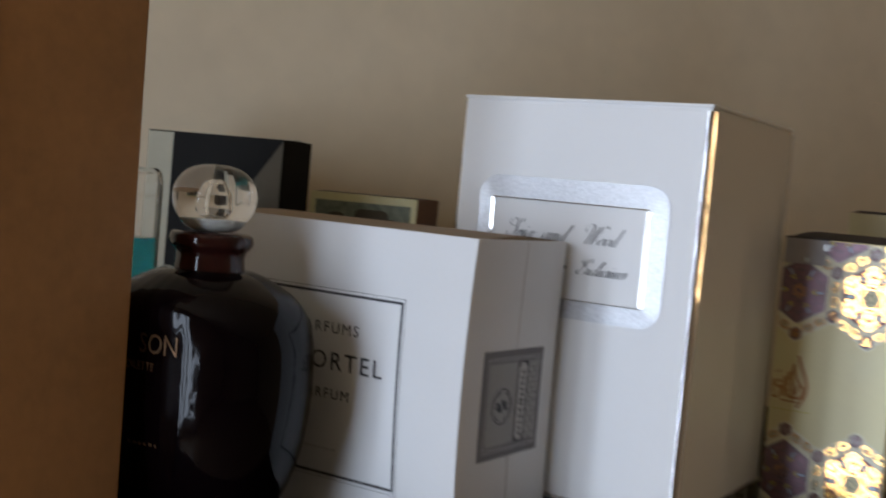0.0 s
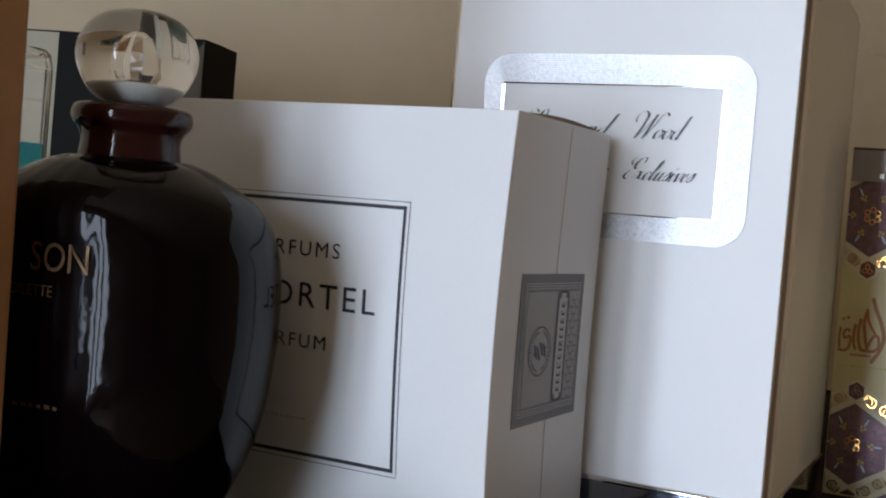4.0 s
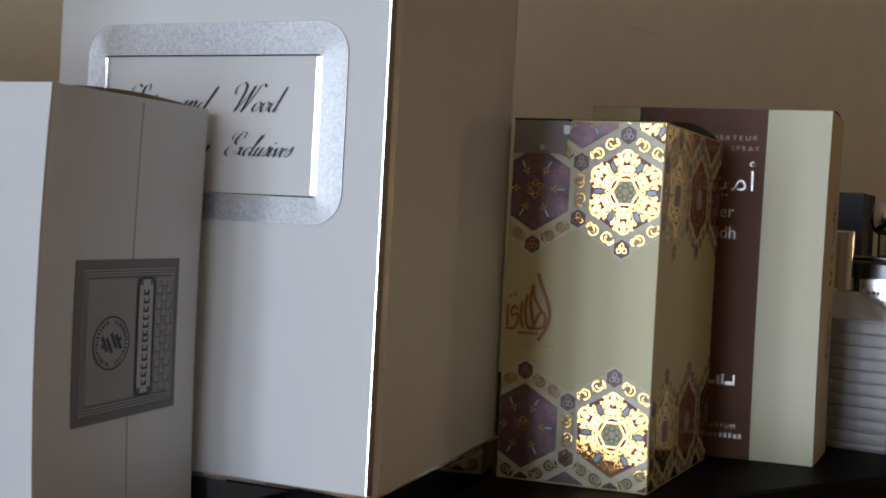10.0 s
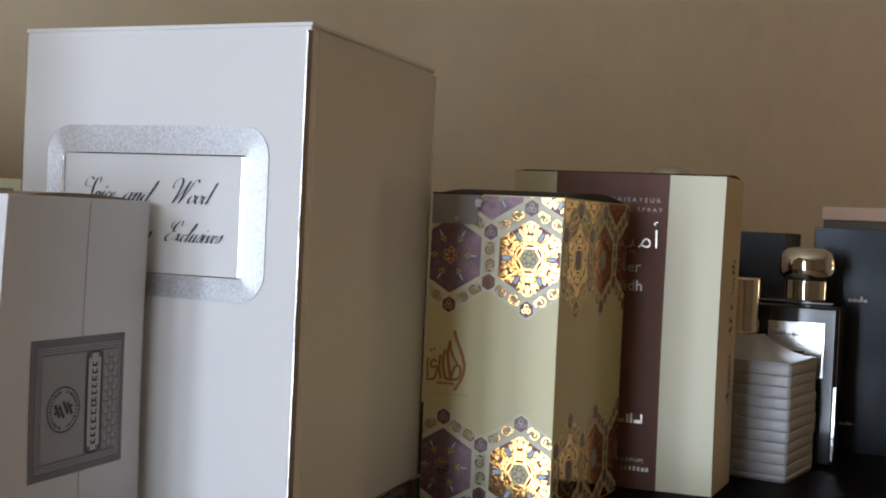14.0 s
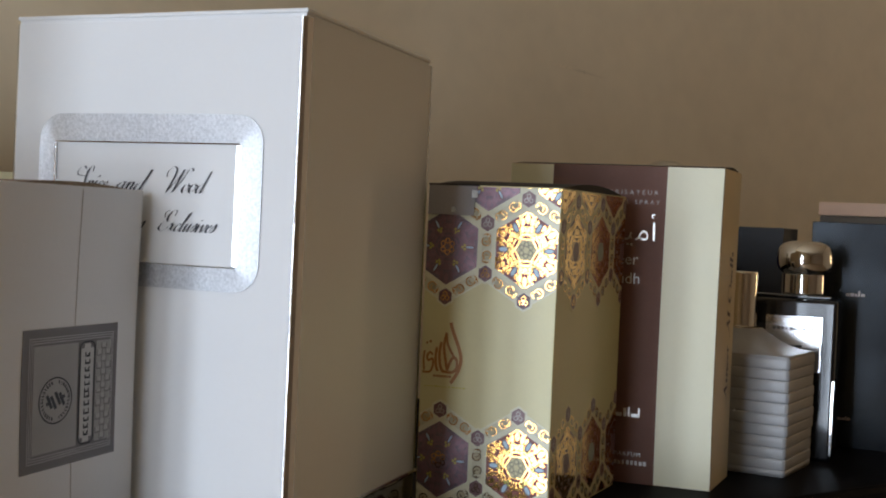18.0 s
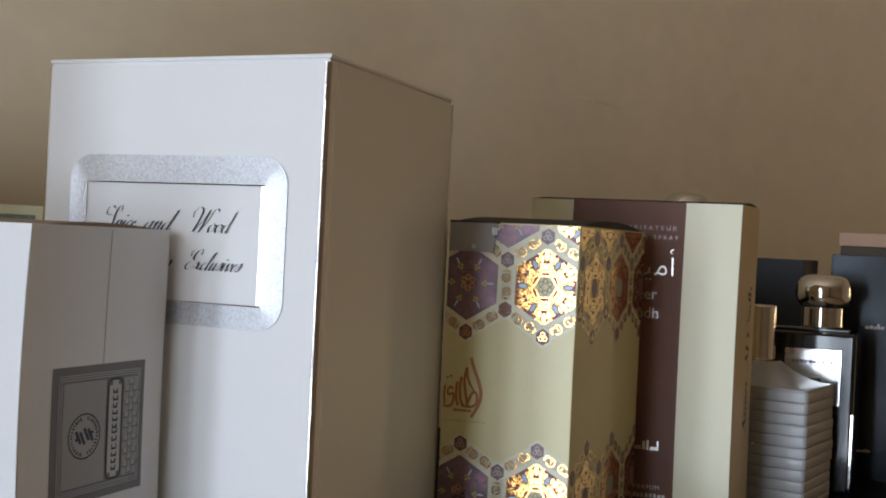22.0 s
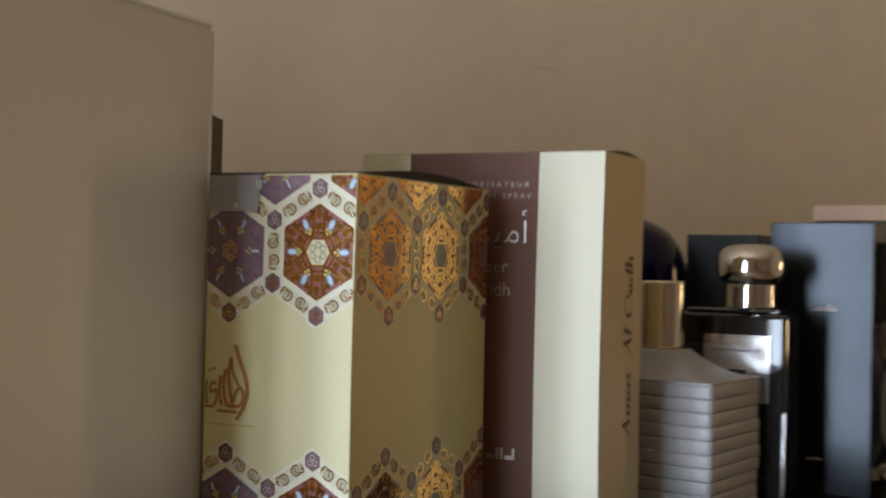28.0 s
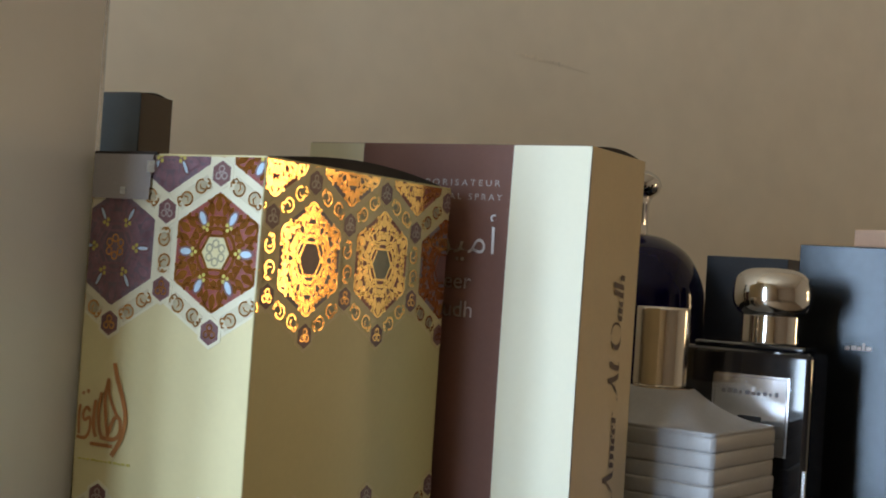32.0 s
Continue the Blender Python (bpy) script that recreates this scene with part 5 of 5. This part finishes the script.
carton(navy, 0.0440, 0.0450, 0.1322, NAVY_CARD, NAVY_CARD, NAVY_CARD, 0.0006)

# ---- cobalt bottle with a ball finial ----
cob = thing("cobalt_bottle", -0.1258, 0.9300, TABLE, 0, "cobalt blue domed bottle with a chrome knob", "perfume bottle")
part("dome", lathe(smooth_profile([(0.0, 0.0), (0.0390, 0.001), (0.0410, 0.060), (0.0412, 0.102), (0.0395, 0.117), (0.0320, 0.1308), (0.0215, 0.1380), (0.0120, 0.1405), (0.0, 0.1408)], 5), 48), COBALT, cob, "cobalt blue glass dome", True)
part("stem", lathe([(0.0, 0.1395), (0.0112, 0.1396), (0.0102, 0.1410), (0.0100, 0.1460), (0.0100, 0.1560), (0.0115, 0.1600), (0.0, 0.1602)], 32), CHROME, cob, "chrome neck", True)
part("knob", lathe([(0.0158 * math.sin(math.pi * k / 18) ** 0.8, 0.1665 - 0.0085 * math.cos(math.pi * k / 18)) for k in range(19)], 40), CHROME, cob, "flattened chrome knob", True)

# ---- dark box with a salmon lid ----
sal = thing("salmon_lid_box", -0.0290, 1.0440, TABLE, -14, "dark box with a salmon coloured lid", "perfume box")
part("body", block(0.001, 0.0620, 0.001, 0.0440, 0, 0.1440, 0.0008), GREY_BROWN, sal, "grey-brown card body")
part("lid", block(0, 0.0620, 0, 0.0450, 0.1440, 0.1540, 0.0008), SALMON, sal, "salmon lid")

# ---- bottles at the far end ----
far = thing("faceted_bottle", 0.0275, 0.9300, TABLE, -6, "thick clear faceted bottle of deep blue liquid with a black cap", "perfume bottle")


def leaning(bm, lo, hi):
    """Lets the top of a body slope down towards one side."""
    for p in bm.verts:
        if p.co.z > lo:
            p.co.z -= (p.co.z - lo) / (hi - lo) * 0.014 * max(0.0, (p.co.x + 0.0215) / 0.043)
    return bm


body = leaning(jar(0.0215, 0.0150, 0.0060, [(0.0030, 0.0), (0.0, 0.004), (0.0, 0.0700), (0.0018, 0.0790), (0.0060, 0.0840)]), 0.03, 0.084)
body.transform(Matrix.Translation((0.0215, 0, 0)))
glass_far = part("glass_body", body, CLEAR, far, "thick clear glass")
body = leaning(jar(0.0188, 0.0125, 0.0060, [(0.0050, 0.0060), (0.0, 0.012), (0.0, 0.0640), (0.0040, 0.0760)]), 0.03, 0.076)
body.transform(Matrix.Translation((0.0215, 0.0005, 0)))
part("liquid", body, BLUE_JUICE, far, "deep blue liquid")


def crescent(cu, cv, ru, rv, a0, a1, wide):
    """A tapering pale bevel along part of an oval, for a glint in thick glass."""
    bm = bmesh.new()
    n = 22
    rows = []
    for k in range(n + 1):
        a = radians(a0 + (a1 - a0) * k / n)
        w = wide * (0.15 + math.sin(math.pi * k / n) ** 0.7)
        rows.append([bm.verts.new((cu + (ru + o) * math.cos(a), cv + (rv + o) * math.sin(a), h)) for o, h in ((-w / 2, 0.0), (0.0, 0.0007), (w / 2, 0.0))])
    for a, b in zip(rows, rows[1:]):
        for i in (0, 1):
            bm.faces.new((a[i], a[i + 1], b[i + 1], b[i]))
    bm.transform(Matrix.Translation((0, 0, 0.0152)))
    return front_face(bm)


# glints of the facets, laid on as pale bevels
for cu, cv, ru, rv, a0, a1, wide in ((0.0210, 0.0400, 0.0195, 0.0350, 75, 262, 0.0034), (0.0300, 0.0420, 0.0085, 0.0270, -80, 84, 0.0016), (0.0330, 0.0420, 0.0080, 0.0270, 95, 255, 0.0018), (0.0340, 0.0120, 0.0026, 0.0050, 0, 355, 0.0014), (0.0215, 0.0560, 0.0190, 0.0150, 20, 95, 0.0026)):
    part("ground_edge", crescent(cu, cv, ru, rv, a0, a1, wide), GLASS_GLINT, glass_far, "pale bevel for a glint in the thick glass")
part("glint", front_face(bars([(0.0255, 0.0340, 0.0700, 0.0718)], 0.0158)), GLASS_GLINT, glass_far)
part("collar", lathe([(0.0, 0.0805), (0.0085, 0.0805), (0.0085, 0.0850), (0.0, 0.0852)], 32, 0.0080, 0.0), CHROME, far, "bright metal collar", True)
part("cap", lathe([(0.0, 0.0850), (0.0098, 0.0850), (0.0100, 0.0860), (0.0100, 0.1270), (0.0094, 0.1282), (0.0, 0.1285)], 32, 0.0080, 0.0), CHARCOAL, far, "rounded black cap", True)

capped = thing("black_capped_bottle", 0.0572, 0.9620, TABLE, -8, "glass bottle of olive beads with a tall black cap", "perfume bottle")
part("glass_body", block(-0.0150, 0.0400, 0, 0.0300, 0, 0.1020, 0.003, 3), CLEAR, capped, "clear glass body")
part("filling", block(-0.0130, 0.0380, 0.006, 0.0280, 0.003, 0.0960, 0.002, 2), DARK_OLIVE, capped, "olive green filling")
rng = random.Random(21)
for k in range(7):
    for j in range(4):
        r = rng.uniform(0.0028, 0.0042)
        cz = 0.0690 + j * 0.0066 + rng.uniform(-0.001, 0.001)
        part("bead", lathe([(r * math.sin(math.pi * q / 7), cz - r * math.cos(math.pi * q / 7)) for q in range(8)], 12, -0.0095 + k * 0.0072 + rng.uniform(-0.001, 0.001), 0.0052), OLIVE_GOLD if rng.random() < 0.75 else GOLD_METAL, capped, smooth=True)
part("cap", block(-0.0085, 0.0300, 0.004, 0.026, 0.1022, 0.1450, 0.001), CHARCOAL, capped, "tall black cap")
for a in (0.0042, 0.0088):
    part("cap_edge", block(a, a + 0.0014, 0.0032, 0.0050, 0.1040, 0.1448, 0.0004), GOLD_METAL, capped, "thin bright edge")
part("wooden_block", block(-0.0030, 0.0106, 0.003, 0.027, 0.1450, 0.1610, 0.0008), WOOD_BLOCK, capped, "orange-brown wooden block")
for a, b in ((-0.0150, -0.0032), (0.0108, 0.0230)):
    part("cap_cheek", block(a, b, 0.004, 0.026, 0.1450, 0.1615, 0.0008), CHARCOAL, capped)
